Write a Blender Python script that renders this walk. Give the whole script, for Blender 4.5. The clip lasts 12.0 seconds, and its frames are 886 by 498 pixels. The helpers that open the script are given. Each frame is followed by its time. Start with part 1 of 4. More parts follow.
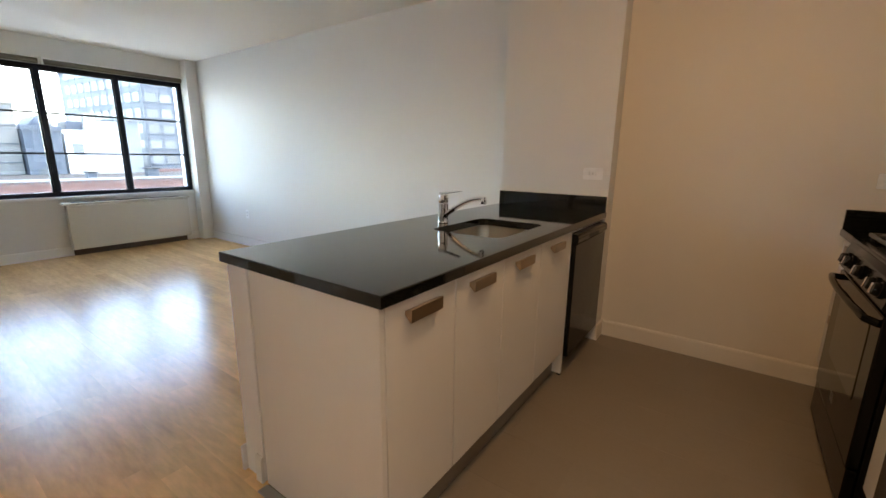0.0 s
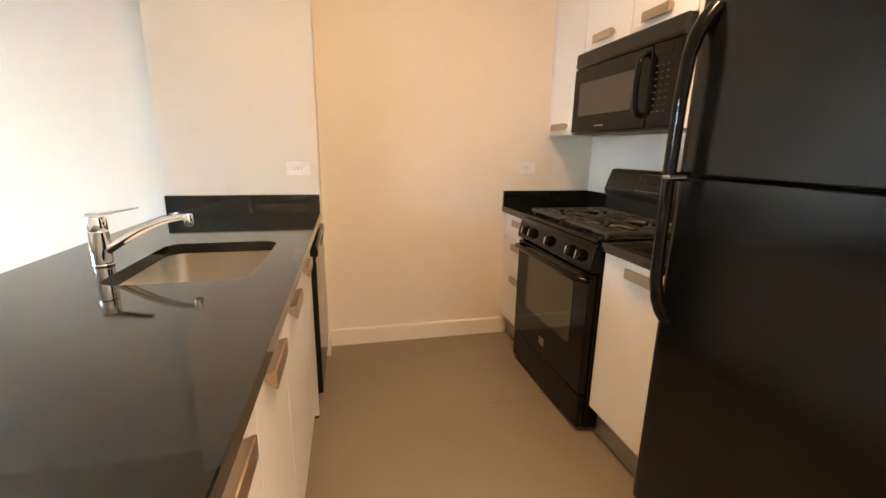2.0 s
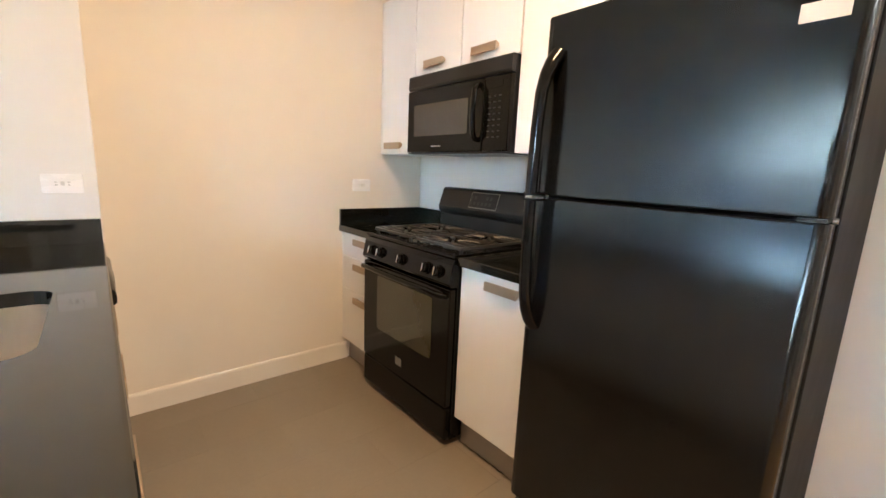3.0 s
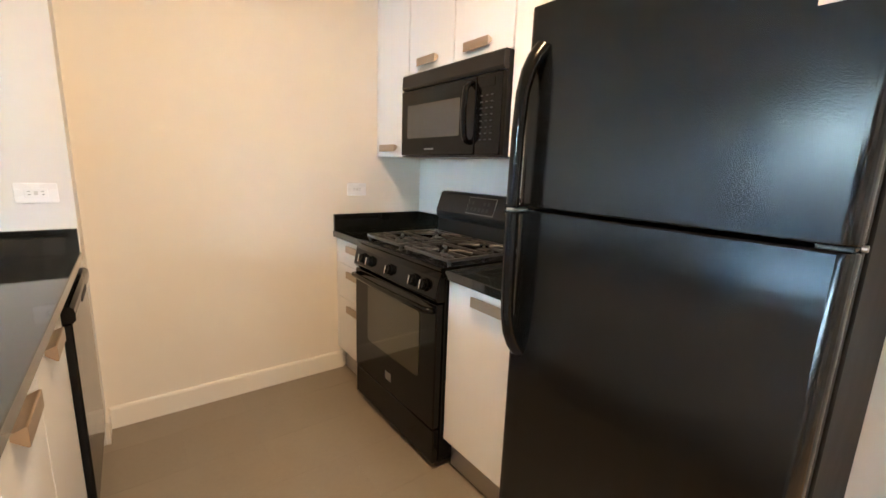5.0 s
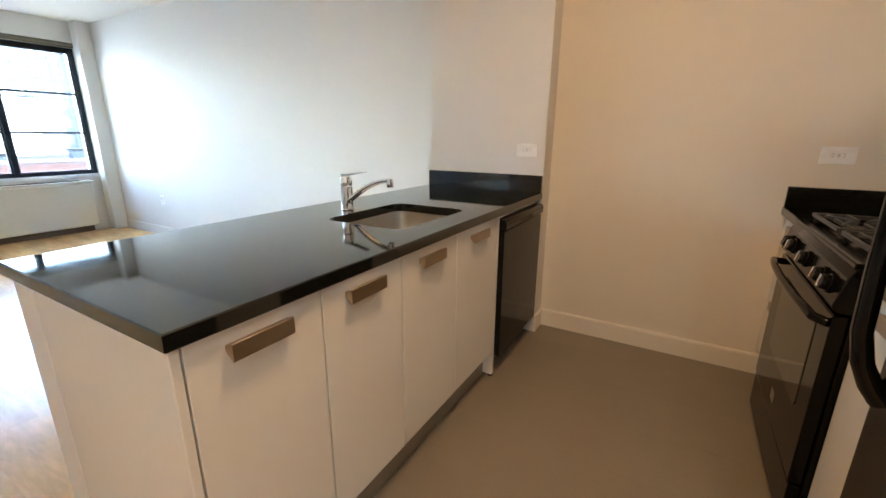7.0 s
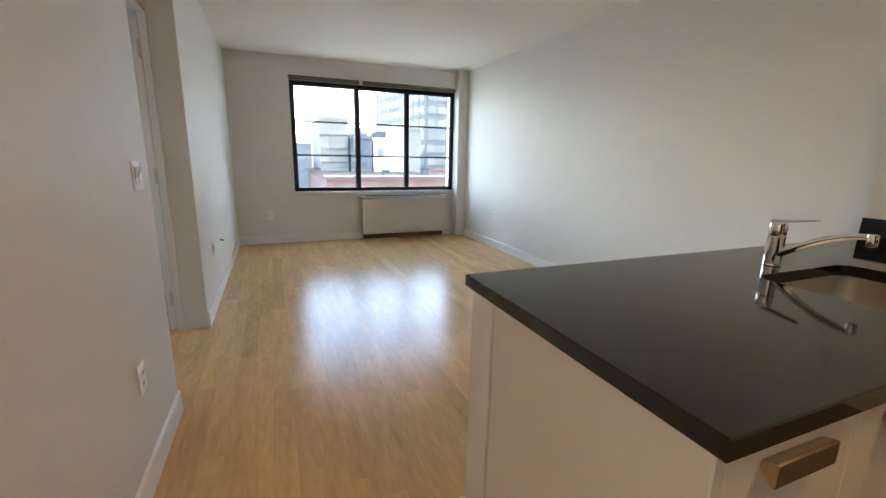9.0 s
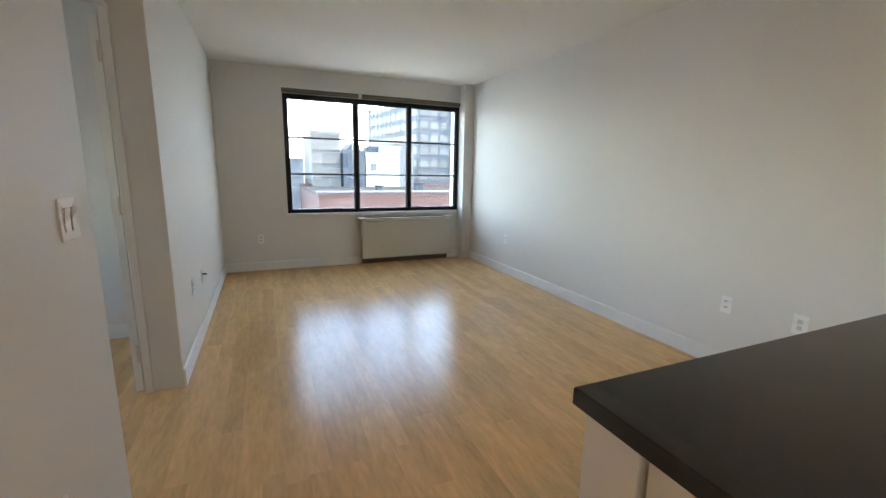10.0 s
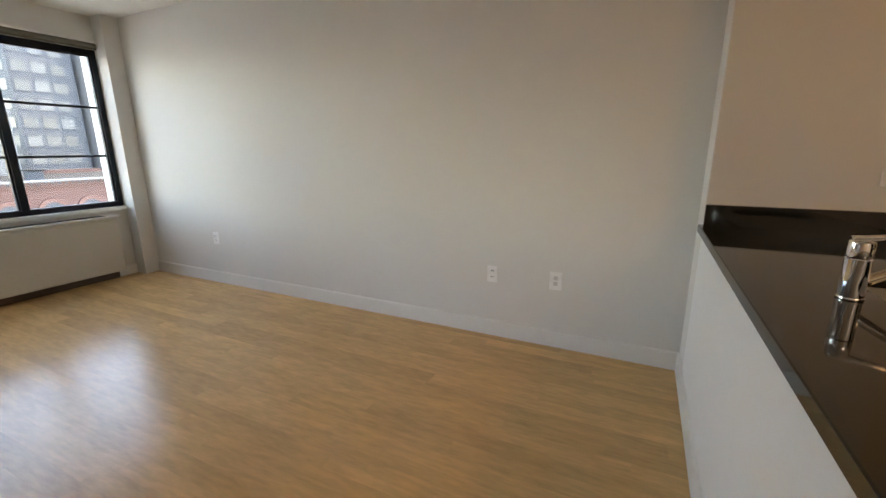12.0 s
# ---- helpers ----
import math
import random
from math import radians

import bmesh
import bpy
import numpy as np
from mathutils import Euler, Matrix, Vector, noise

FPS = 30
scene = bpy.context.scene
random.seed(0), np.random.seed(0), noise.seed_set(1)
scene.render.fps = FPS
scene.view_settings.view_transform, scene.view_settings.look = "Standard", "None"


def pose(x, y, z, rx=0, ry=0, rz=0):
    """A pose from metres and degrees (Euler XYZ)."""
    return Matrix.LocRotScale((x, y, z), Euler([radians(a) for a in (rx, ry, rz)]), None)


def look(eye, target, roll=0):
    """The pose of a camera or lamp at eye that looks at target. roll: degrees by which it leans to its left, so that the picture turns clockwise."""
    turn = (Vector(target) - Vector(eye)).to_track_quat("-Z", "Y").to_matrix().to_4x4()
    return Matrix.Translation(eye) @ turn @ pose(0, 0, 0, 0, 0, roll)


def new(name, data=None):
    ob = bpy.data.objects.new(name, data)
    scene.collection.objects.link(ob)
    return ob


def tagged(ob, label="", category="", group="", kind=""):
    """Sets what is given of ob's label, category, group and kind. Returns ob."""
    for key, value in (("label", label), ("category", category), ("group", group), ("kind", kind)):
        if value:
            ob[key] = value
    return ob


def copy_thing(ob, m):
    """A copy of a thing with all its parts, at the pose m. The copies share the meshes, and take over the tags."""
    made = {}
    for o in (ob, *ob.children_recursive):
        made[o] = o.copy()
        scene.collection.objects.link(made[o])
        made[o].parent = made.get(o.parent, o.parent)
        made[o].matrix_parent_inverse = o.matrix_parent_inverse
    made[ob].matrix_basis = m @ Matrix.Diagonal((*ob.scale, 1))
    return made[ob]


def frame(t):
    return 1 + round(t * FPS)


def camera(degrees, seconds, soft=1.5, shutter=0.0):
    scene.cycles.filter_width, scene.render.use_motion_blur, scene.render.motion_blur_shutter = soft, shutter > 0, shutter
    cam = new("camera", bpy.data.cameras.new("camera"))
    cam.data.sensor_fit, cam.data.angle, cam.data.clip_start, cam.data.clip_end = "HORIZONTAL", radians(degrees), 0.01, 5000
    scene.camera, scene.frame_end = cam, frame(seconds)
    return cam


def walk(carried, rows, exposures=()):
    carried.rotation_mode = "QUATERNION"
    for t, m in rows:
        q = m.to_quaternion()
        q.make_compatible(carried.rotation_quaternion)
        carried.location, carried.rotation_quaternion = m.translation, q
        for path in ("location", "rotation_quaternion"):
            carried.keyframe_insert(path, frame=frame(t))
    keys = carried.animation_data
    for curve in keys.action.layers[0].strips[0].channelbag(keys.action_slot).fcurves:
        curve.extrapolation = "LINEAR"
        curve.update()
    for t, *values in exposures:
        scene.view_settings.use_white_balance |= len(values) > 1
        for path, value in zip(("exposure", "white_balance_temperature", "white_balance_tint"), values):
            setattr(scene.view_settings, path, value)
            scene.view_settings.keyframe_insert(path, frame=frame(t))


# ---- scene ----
cam = camera(94.2, 12.0)
PATH = [
    (0, (0.73, 0.556, 1.259), (-0.402, 2.146, 0.823), 0.7),
    (0.5, (0.548, 0.672, 1.267), (-0.26, 2.446, 0.82), 0.5),
    (1, (0.375, 0.745, 1.277), (0.001, 2.658, 0.832), 0.5),
    (1.5, (0.265, 0.83, 1.272), (0.291, 2.779, 0.825), 0.4),
    (2, (0.186, 0.94, 1.27), (0.627, 2.835, 0.805), 0.9),
    (2.5, (0.129, 1.013, 1.266), (0.987, 2.763, 0.815), 1.9),
    (3, (0.022, 1.124, 1.273), (1.293, 2.624, 0.906), 2.5),
    (3.2, (0.0, 1.159, 1.309), (1.399, 2.559, 1.021), 2.5),
    (4.8, (0.145, 1.179, 1.348), (1.475, 2.639, 1.038), 2.5),
    (5, (0.215, 1.14, 1.314), (1.407, 2.7, 0.93), 2.1),
    (5.5, (0.361, 1.141, 1.257), (1.15, 2.918, 0.789), 1.9),
    (6, (0.535, 1.153, 1.253), (0.803, 3.076, 0.773), 1.7),
    (6.5, (0.659, 1.09, 1.251), (0.287, 2.99, 0.748), 0.6),
    (7, (0.757, 0.961, 1.241), (-0.208, 2.63, 0.711), 0.4),
    (7.5, (0.794, 0.852, 1.233), (-0.614, 2.171, 0.707), 0.3),
    (7.7, (0.764, 0.84, 1.216), (-0.759, 2.022, 0.685), 1.1),
    (9.3, (0.175, 0.735, 1.275), (-1.651, 1.441, 0.867), 0.8),
    (9.5, (0.069, 0.744, 1.282), (-1.763, 1.445, 0.893), 0.7),
    (10, (-0.212, 0.746, 1.315), (-2.016, 1.524, 0.943), 1.0),
    (10.5, (-0.504, 0.692, 1.306), (-2.159, 1.739, 0.899), 0.4),
    (11, (-0.693, 0.732, 1.264), (-2.135, 2.047, 0.827), 0.0),
    (11.5, (-0.894, 0.813, 1.295), (-2.047, 2.384, 0.844), -0.4),
    (12, (-1.048, 1.006, 1.292), (-1.893, 2.756, 0.819), -0.4),
]
EXPOSURES = [
    (0.0, 4.72, 6900, 10), (0.5, 4.97, 7200, 9), (1.0, 5.42, 7500, 12), (1.5, 5.82, 7400, 12), (2.5, 6.27, 6200, 5), (3.2, 6.33, 5750, 5),
    (4.8, 6.32, 5750, 4), (5.5, 6.37, 5950, 3), (6.0, 6.25, 6250, 4), (6.5, 5.97, 6350, 4), (7.0, 5.45, 6400, 7), (7.7, 4.9, 6400, 9), (9.3, 4.52, 7300, 10),
    (10.0, 4.42, 7200, 9), (11.0, 4.29, 7700, 12), (12.0, 4.24, 8200, 14)]
walk(cam, [(t, look(eye, target, roll)) for t, eye, target, roll in PATH], EXPOSURES)

# ---- light ----
SUN_ELEV, SUN_YAW = 52.0, 8.0
world = bpy.data.worlds.new("world")
scene.world = world
world.use_nodes = True
wn = world.node_tree.nodes
sky = wn.new("ShaderNodeTexSky")
sky.sky_type = "NISHITA"
sky.sun_disc = False
sky.sun_elevation, sky.sun_rotation = radians(SUN_ELEV), radians(SUN_YAW)
sky.air_density, sky.dust_density = 1.0, 0.6
world.node_tree.links.new(sky.outputs[0], wn["Background"].inputs[0])
wn["Background"].inputs[1].default_value = 0.15

sun_data = bpy.data.lights.new("sun", "SUN")
sun_data.energy, sun_data.angle, sun_data.color = 1.5, radians(0.6), (1.0, 0.95, 0.88)
sun = new("sun", sun_data)
sun.matrix_world = look((14 * math.sin(radians(SUN_YAW)), 14 * math.cos(radians(SUN_YAW)), 14 * math.tan(radians(SUN_ELEV))), (0, 0, 0))


# ---- materials ----
def material(name, colour, rough=0.5, metal=0.0, vary=0.06, scale=6.0, fine_scale=17.0, bump=0.0, bump_scale=120.0, stretch=(1, 1, 1), per_piece=0.0,
             fine=0.03, coat=0.0, spec=0.5, rough_vary=0.05, bump_dist=0.001):
    """A node material: base colour varied at two scales, uneven gloss and fine relief."""
    m = bpy.data.materials.new(name)
    m.use_nodes = True
    nt = m.node_tree
    n, link = nt.nodes, nt.links.new
    b = n["Principled BSDF"]
    b.inputs["Roughness"].default_value, b.inputs["Metallic"].default_value = rough, metal
    b.inputs["Specular IOR Level"].default_value = spec
    if coat:
        b.inputs["Coat Weight"].default_value, b.inputs["Coat Roughness"].default_value = coat, 0.22
    tc, mp = n.new("ShaderNodeTexCoord"), n.new("ShaderNodeMapping")
    mp.inputs["Scale"].default_value = stretch
    link(tc.outputs["Object"], mp.inputs["Vector"])

    def grain(sc, detail):
        t = n.new("ShaderNodeTexNoise")
        t.inputs["Scale"].default_value, t.inputs["Detail"].default_value = sc, detail
        link(mp.outputs[0], t.inputs["Vector"])
        return t.outputs["Fac"]

    def math_node(op, a, c):
        k = n.new("ShaderNodeMath")
        k.operation = op
        for i, v in enumerate((a, c)):
            if isinstance(v, (int, float)):
                k.inputs[i].default_value = v
            else:
                link(v, k.inputs[i])
        return k.outputs[0]

    big, small = grain(scale, 3), grain(scale * fine_scale, 2)
    f = math_node("ADD", math_node("MULTIPLY", big, 2 * vary), math_node("MULTIPLY", small, 2 * fine))
    f = math_node("ADD", f, 1 - vary - fine)
    if per_piece:
        o = n.new("ShaderNodeObjectInfo")
        shift = n.new("ShaderNodeVectorMath")
        shift.operation = "SCALE"
        shift.inputs[0].default_value = (13.0, 71.0, 5.0)
        link(o.outputs["Random"], shift.inputs["Scale"])
        link(shift.outputs[0], mp.inputs["Location"])
        g = n.new("ShaderNodeNewGeometry")
        r = math_node("FRACT", math_node("ADD", o.outputs["Random"], g.outputs["Random Per Island"]), 0)
        f = math_node("MULTIPLY", f, math_node("ADD", math_node("MULTIPLY", r, 2 * per_piece), 1 - per_piece))
    mix = n.new("ShaderNodeVectorMath")
    mix.operation = "SCALE"
    mix.inputs[0].default_value = colour
    link(f, mix.inputs["Scale"])
    link(mix.outputs[0], b.inputs["Base Color"])
    if rough_vary:
        link(math_node("ADD", math_node("MULTIPLY", big, 2 * rough_vary), rough - rough_vary), b.inputs["Roughness"])
    if bump:
        bp = n.new("ShaderNodeBump")
        bp.inputs["Strength"].default_value, bp.inputs["Distance"].default_value = bump, bump_dist
        link(grain(bump_scale, 3), bp.inputs["Height"])
        link(bp.outputs[0], b.inputs["Normal"])
    return m


def glass_material(name, tint, rough=0.0):
    m = bpy.data.materials.new(name)
    m.use_nodes = True
    b = m.node_tree.nodes["Principled BSDF"]
    b.inputs["Base Color"].default_value = (*tint, 1)
    b.inputs["Transmission Weight"].default_value, b.inputs["Roughness"].default_value, b.inputs["IOR"].default_value = 1.0, rough, 1.45
    return m


def lamp_material(name, colour, strength):
    m = bpy.data.materials.new(name)
    m.use_nodes = True
    b = m.node_tree.nodes["Principled BSDF"]
    b.inputs["Emission Color"].default_value, b.inputs["Emission Strength"].default_value = (*colour, 1), strength
    return m


WALL = material("wall_paint", (0.765, 0.75, 0.715), 0.6, vary=0.015, scale=1.3, bump=0.12, bump_scale=260, fine=0.008)
# KWALL and KTRIM: base colours warmer than WALL and TRIM
KWALL = material("kitchen_wall_warm", (0.80, 0.735, 0.635), 0.6, vary=0.015, scale=1.3, bump=0.12, bump_scale=260, fine=0.008)
PONY = material("white_wall_paint", (0.87, 0.865, 0.85), 0.5, vary=0.015, scale=1.5, bump=0.1, bump_scale=240, fine=0.008)
KTRIM = material("kitchen_trim_warm", (0.82, 0.765, 0.675), 0.38, vary=0.02, scale=3, bump=0.05, bump_scale=90, fine=0.01)
CEIL = material("ceiling_paint", (0.86, 0.835, 0.77), 0.75, vary=0.015, scale=1.1, bump=0.1, bump_scale=200, fine=0.008)
TRIM = material("trim_paint", (0.82, 0.81, 0.78), 0.38, vary=0.02, scale=3, bump=0.05, bump_scale=90, fine=0.01)
CAB = material("cabinet_laminate", (0.80, 0.785, 0.755), 0.38, vary=0.015, scale=2.5, bump=0.06, bump_scale=180, stretch=(1, 1, 0.15), fine=0.012)
STONE = material("black_stone", (0.009, 0.0095, 0.008), 0.05, vary=0.25, scale=30, fine=0.5, bump=0.004, bump_scale=40, rough_vary=0.015, spec=0.5)
STONE.node_tree.nodes["Principled BSDF"].inputs["IOR"].default_value = 1.62
NICKEL = material("brushed_nickel", (0.46, 0.37, 0.275), 0.40, metal=1.0, vary=0.06, scale=9, stretch=(1, 0.1, 6), bump=0.05, bump_scale=160)
CHROME = material("chrome", (0.86, 0.86, 0.87), 0.06, metal=1.0, vary=0.02, scale=8, rough_vary=0.02)
STEEL = material("stainless_steel", (0.70, 0.66, 0.60), 0.30, metal=1.0, vary=0.05, scale=10, stretch=(1, 1, 0.1), bump=0.04, bump_scale=200)
KICK = material("kick_aluminium", (0.42, 0.40, 0.37), 0.42, metal=0.85, vary=0.06, scale=5, stretch=(1, 0.1, 1))
GLOSS = material("black_enamel", (0.0035, 0.0035, 0.0035), 0.12, spec=0.2, vary=0.1, scale=6, bump=0.015, bump_scale=20, rough_vary=0.03)
SATIN = material("black_plastic", (0.010, 0.0095, 0.009), 0.33, spec=0.35, vary=0.12, scale=8, bump=0.03, bump_scale=150)
FRIDGE = material("textured_black_enamel", (0.003, 0.003, 0.003), 0.16, vary=0.1, scale=4, bump=0.17, bump_scale=280, rough_vary=0.03, bump_dist=0.001, spec=0.42)
FRIDGESIDE = material("matt_black_side", (0.008, 0.007, 0.006), 0.6, vary=0.1, scale=8, bump=0.2, bump_scale=190, spec=0.1)
IRON = material("cast_iron", (0.05, 0.049, 0.047), 0.38, vary=0.15, scale=20, bump=0.2, bump_scale=200)
DWBLACK = material("dishwasher_enamel", (0.005, 0.005, 0.005), 0.14, spec=0.22, vary=0.1, scale=6, bump=0.35, bump_scale=4, rough_vary=0.03, bump_dist=0.006)
# brown that paints the shade in door gaps and below the heater cover
GAP_SHADE = material("gap_shade_brown", (0.13, 0.10, 0.075), 0.8, vary=0.12, scale=30)
FADED = material("faded_sign_paint", (0.16, 0.11, 0.10), 0.8, vary=0.2, scale=3)
DARK = material("recess_shade_black", (0.006, 0.006, 0.006), 0.6, vary=0.1)
OVENGLASS = material("oven_glass", (0.045, 0.043, 0.020), 0.05, vary=0.05, scale=5, rough_vary=0.01, spec=0.8)
MWGLASS = material("microwave_window", (0.05, 0.046, 0.04), 0.16, vary=0.05, scale=40, rough_vary=0.02)
PRINT = material("grey_print", (0.16, 0.155, 0.145), 0.5)
KEYPRINT = material("dim_print", (0.022, 0.021, 0.02), 0.5)
STICKER = material("white_sticker", (0.55, 0.54, 0.53), 0.5, vary=0.03)
PLATE = material("white_plastic", (0.90, 0.895, 0.88), 0.28, vary=0.01, scale=10)
JACK = material("grey_jack", (0.66, 0.65, 0.62), 0.5)
SLOT = material("outlet_slot", (0.03, 0.03, 0.03), 0.5)
FRAME = material("black_window_steel", (0.010, 0.014, 0.024), 0.4, spec=0.25, vary=0.1, scale=10, bump=0.03)
ROLLER = material("olive_roller_fabric", (0.19, 0.172, 0.128), 0.85, vary=0.06, scale=20, bump=0.3, bump_scale=500)
RAD = material("cream_enamel", (0.63, 0.60, 0.53), 0.42, vary=0.02, scale=3, bump=0.03)
PLANK = material("bamboo_plank", (0.73, 0.455, 0.205), 0.24, vary=0.22, scale=2.6, fine_scale=3.2, stretch=(1.3, 6, 1), per_piece=0.09, fine=0.19, rough_vary=0.0, spec=0.3)
TILE = material("taupe_tile", (0.245, 0.207, 0.163), 0.42, vary=0.06, scale=3, per_piece=0.025, fine=0.05, bump=0.06, bump_scale=90)
GROUT = material("grout", (0.235, 0.20, 0.158), 0.8, vary=0.08, scale=20)
SUBFLOOR = material("subfloor", (0.10, 0.065, 0.035), 0.7, vary=0.1)
GLASS = glass_material("window_glass", (0.94, 0.955, 0.95))
BULB = lamp_material("lamp_glass_warm", (1.0, 0.60, 0.30), 2.05)
BULB_FILL = lamp_material("lamp_glass_fill", (1.0, 0.94, 0.88), 1.8)
BRICK = material("far_brick", (0.075, 0.036, 0.029), 0.8, vary=0.15, scale=0.7, fine=0.15)
BRICKARCH = material("far_brick_arch", (0.12, 0.058, 0.046), 0.8, vary=0.12, scale=1.5)
FARGREY = material("far_render_grey", (0.105, 0.11, 0.115), 0.8, vary=0.06, scale=0.3)
PALE = material("far_render_white", (0.42, 0.42, 0.41), 0.8, vary=0.06, scale=0.3)
BEIGE = material("far_panel_beige", (0.115, 0.108, 0.098), 0.8, vary=0.06, scale=0.3)
SLATE = material("far_cladding_blue_grey", (0.026, 0.033, 0.044), 0.6, vary=0.1, scale=0.3)
FARGLASS = material("far_window_glass", (0.05, 0.055, 0.06), 0.35, vary=0.3, scale=0.12, per_piece=0.45)
ROOF = material("far_roof_gravel", (0.024, 0.024, 0.024), 0.95, vary=0.1, scale=0.5, spec=0.05)
# pale only to reflect sunlight up to the ceiling
BOUNCE_GROUND = material("bounce_ground_pale", (0.30, 0.295, 0.285), 0.9, vary=0.15, scale=0.4)


# ---- mesh helpers ----
def box(x0, x1, y0, y1, z0, z1, bevel=0.0, segments=2):
    bm = bmesh.new()
    bmesh.ops.create_cube(bm, size=1.0, matrix=Matrix.Translation(((x0 + x1) / 2, (y0 + y1) / 2, (z0 + z1) / 2)) @ Matrix.Diagonal((abs(x1 - x0), abs(y1 - y0), abs(z1 - z0), 1)))
    if bevel:
        made = bmesh.ops.bevel(bm, geom=bm.edges[:], offset=bevel, segments=segments, profile=0.5, affect="EDGES")
        for f in made["faces"]:
            f.smooth = True
    return bm


def rod(a, b, r, r2=None, n=20, bevel=0.0):
    """A round bar from a to b."""
    a, b = Vector(a), Vector(b)
    bm = bmesh.new()
    turn = (b - a).to_track_quat("Z", "Y").to_matrix().to_4x4()
    bmesh.ops.create_cone(bm, cap_ends=True, segments=n, radius1=r, radius2=r if r2 is None else r2, depth=(b - a).length, matrix=Matrix.Translation((a + b) / 2) @ turn)
    if bevel:
        rim = [e for e in bm.edges if sum(len(f.verts) > 4 for f in e.link_faces) == 1]
        bmesh.ops.bevel(bm, geom=rim, offset=bevel, segments=2, profile=0.5, affect="EDGES")
    for f in bm.faces:
        f.smooth = len(f.verts) <= 4
    return bm


def tube(points, rs, n=12, flat=1.0, side=(0, 1, 0)):
    """A bent bar through points; rs: a radius or one for each point; flat: its breadth along side against its radius."""
    points = [Vector(p) for p in points]
    rs = [rs] * len(points) if isinstance(rs, (int, float)) else rs
    bm, rings = bmesh.new(), []
    for i, p in enumerate(points):
        along = (points[min(i + 1, len(points) - 1)] - points[max(i - 1, 0)]).normalized()
        u = (Vector(side) - along * along.dot(Vector(side))).normalized()
        v = along.cross(u)
        rings.append([bm.verts.new(p + rs[i] * (flat * math.cos(k * math.tau / n) * u + math.sin(k * math.tau / n) * v)) for k in range(n)])
    for a, b in zip(rings, rings[1:]):
        for k in range(n):
            bm.faces.new((a[k], a[(k + 1) % n], b[(k + 1) % n], b[k]))
    for f in bm.faces:
        f.smooth = True
    bm.faces.new(rings[0][::-1])
    bm.faces.new(rings[-1])
    bmesh.ops.recalc_face_normals(bm, faces=bm.faces[:])
    return bm


def prism(profile, axis, a, b, bevel=0.0):
    """A profile of (u, v) drawn out along an axis from a to b; for x: (y, z), for y: (x, z), for z: (x, y)."""
    bm = bmesh.new()

    def at(u, v, w):
        return {"x": (w, u, v), "y": (u, w, v), "z": (u, v, w)}[axis]

    lo = [bm.verts.new(at(u, v, a)) for u, v in profile]
    hi = [bm.verts.new(at(u, v, b)) for u, v in profile]
    bm.faces.new(lo)
    bm.faces.new(hi[::-1])
    for i in range(len(profile)):
        j = (i + 1) % len(profile)
        bm.faces.new((lo[i], hi[i], hi[j], lo[j]))
    bmesh.ops.recalc_face_normals(bm, faces=bm.faces[:])
    sides = [f for f in bm.faces if len(f.verts) == 4]
    most = max(f.calc_area() for f in sides)
    for f in sides:
        f.smooth = f.calc_area() < 0.3 * most
    if bevel:
        made = bmesh.ops.bevel(bm, geom=bm.edges[:], offset=bevel, segments=2, profile=0.5, affect="EDGES")
        for f in made["faces"]:
            f.smooth = True
    return bm


def join(*bms):
    out, mesh = bmesh.new(), bpy.data.meshes.new("scratch")
    for bm in bms:
        bm.to_mesh(mesh)
        bm.free()
        out.from_mesh(mesh)
    bpy.data.meshes.remove(mesh)
    return out


def rounded(x0, x1, y0, y1, r, n=6):
    """The points of a rounded rectangle, counter-clockwise."""
    out = []
    for cx, cy, start in ((x1 - r, y1 - r, 0), (x0 + r, y1 - r, 90), (x0 + r, y0 + r, 180), (x1 - r, y0 + r, 270)):
        for k in range(n + 1):
            a = radians(start + 90 * k / n)
            out.append((cx + r * math.cos(a), cy + r * math.sin(a)))
    return out


def base_of(ob):
    while ob.parent:
        ob = ob.parent
    return ob.location.copy()


def part(name, bm, mat, parent=None, label="", smooth=True):
    """Links a bmesh, drawn in world metres, as one mesh under a thing or a part."""
    if parent is not None:
        bmesh.ops.translate(bm, verts=bm.verts[:], vec=-base_of(parent))
    mesh = bpy.data.meshes.new(name)
    bm.to_mesh(mesh)
    bm.free()
    mesh.materials.append(mat)
    if smooth:
        rounded_faces = [p.use_smooth for p in mesh.polygons]
        mesh.set_sharp_from_angle(angle=radians(40))
        mesh.polygons.foreach_set("use_smooth", rounded_faces)   # flat faces stay flat beside rounded edges
    ob = new(name, mesh)
    ob.parent = parent
    if label:
        ob["label"] = label
    return ob


def thing(name, x, y, z, label, category, group="", kind=""):
    ob = new(name)
    ob.location = (x, y, z)
    ob.empty_display_size = 0.1
    return tagged(ob, label, category, group, kind)


def structure(name, bm, mat, label, category):
    return tagged(part(name, bm, mat), label, category, kind="structure")


# ---- the rooms ----
H = 2.54
WX, LY, SY = -5.95, 3.605, 0.228      # window wall, long wall, wall with the bedroom opening
PY, EY, RX = 3.405, 3.55, 1.83        # pier, end wall and side wall of the kitchen
WIN_Y0, WIN_Y1, WIN_Z0, WIN_Z1 = 1.005, 3.452, 0.734, 2.315

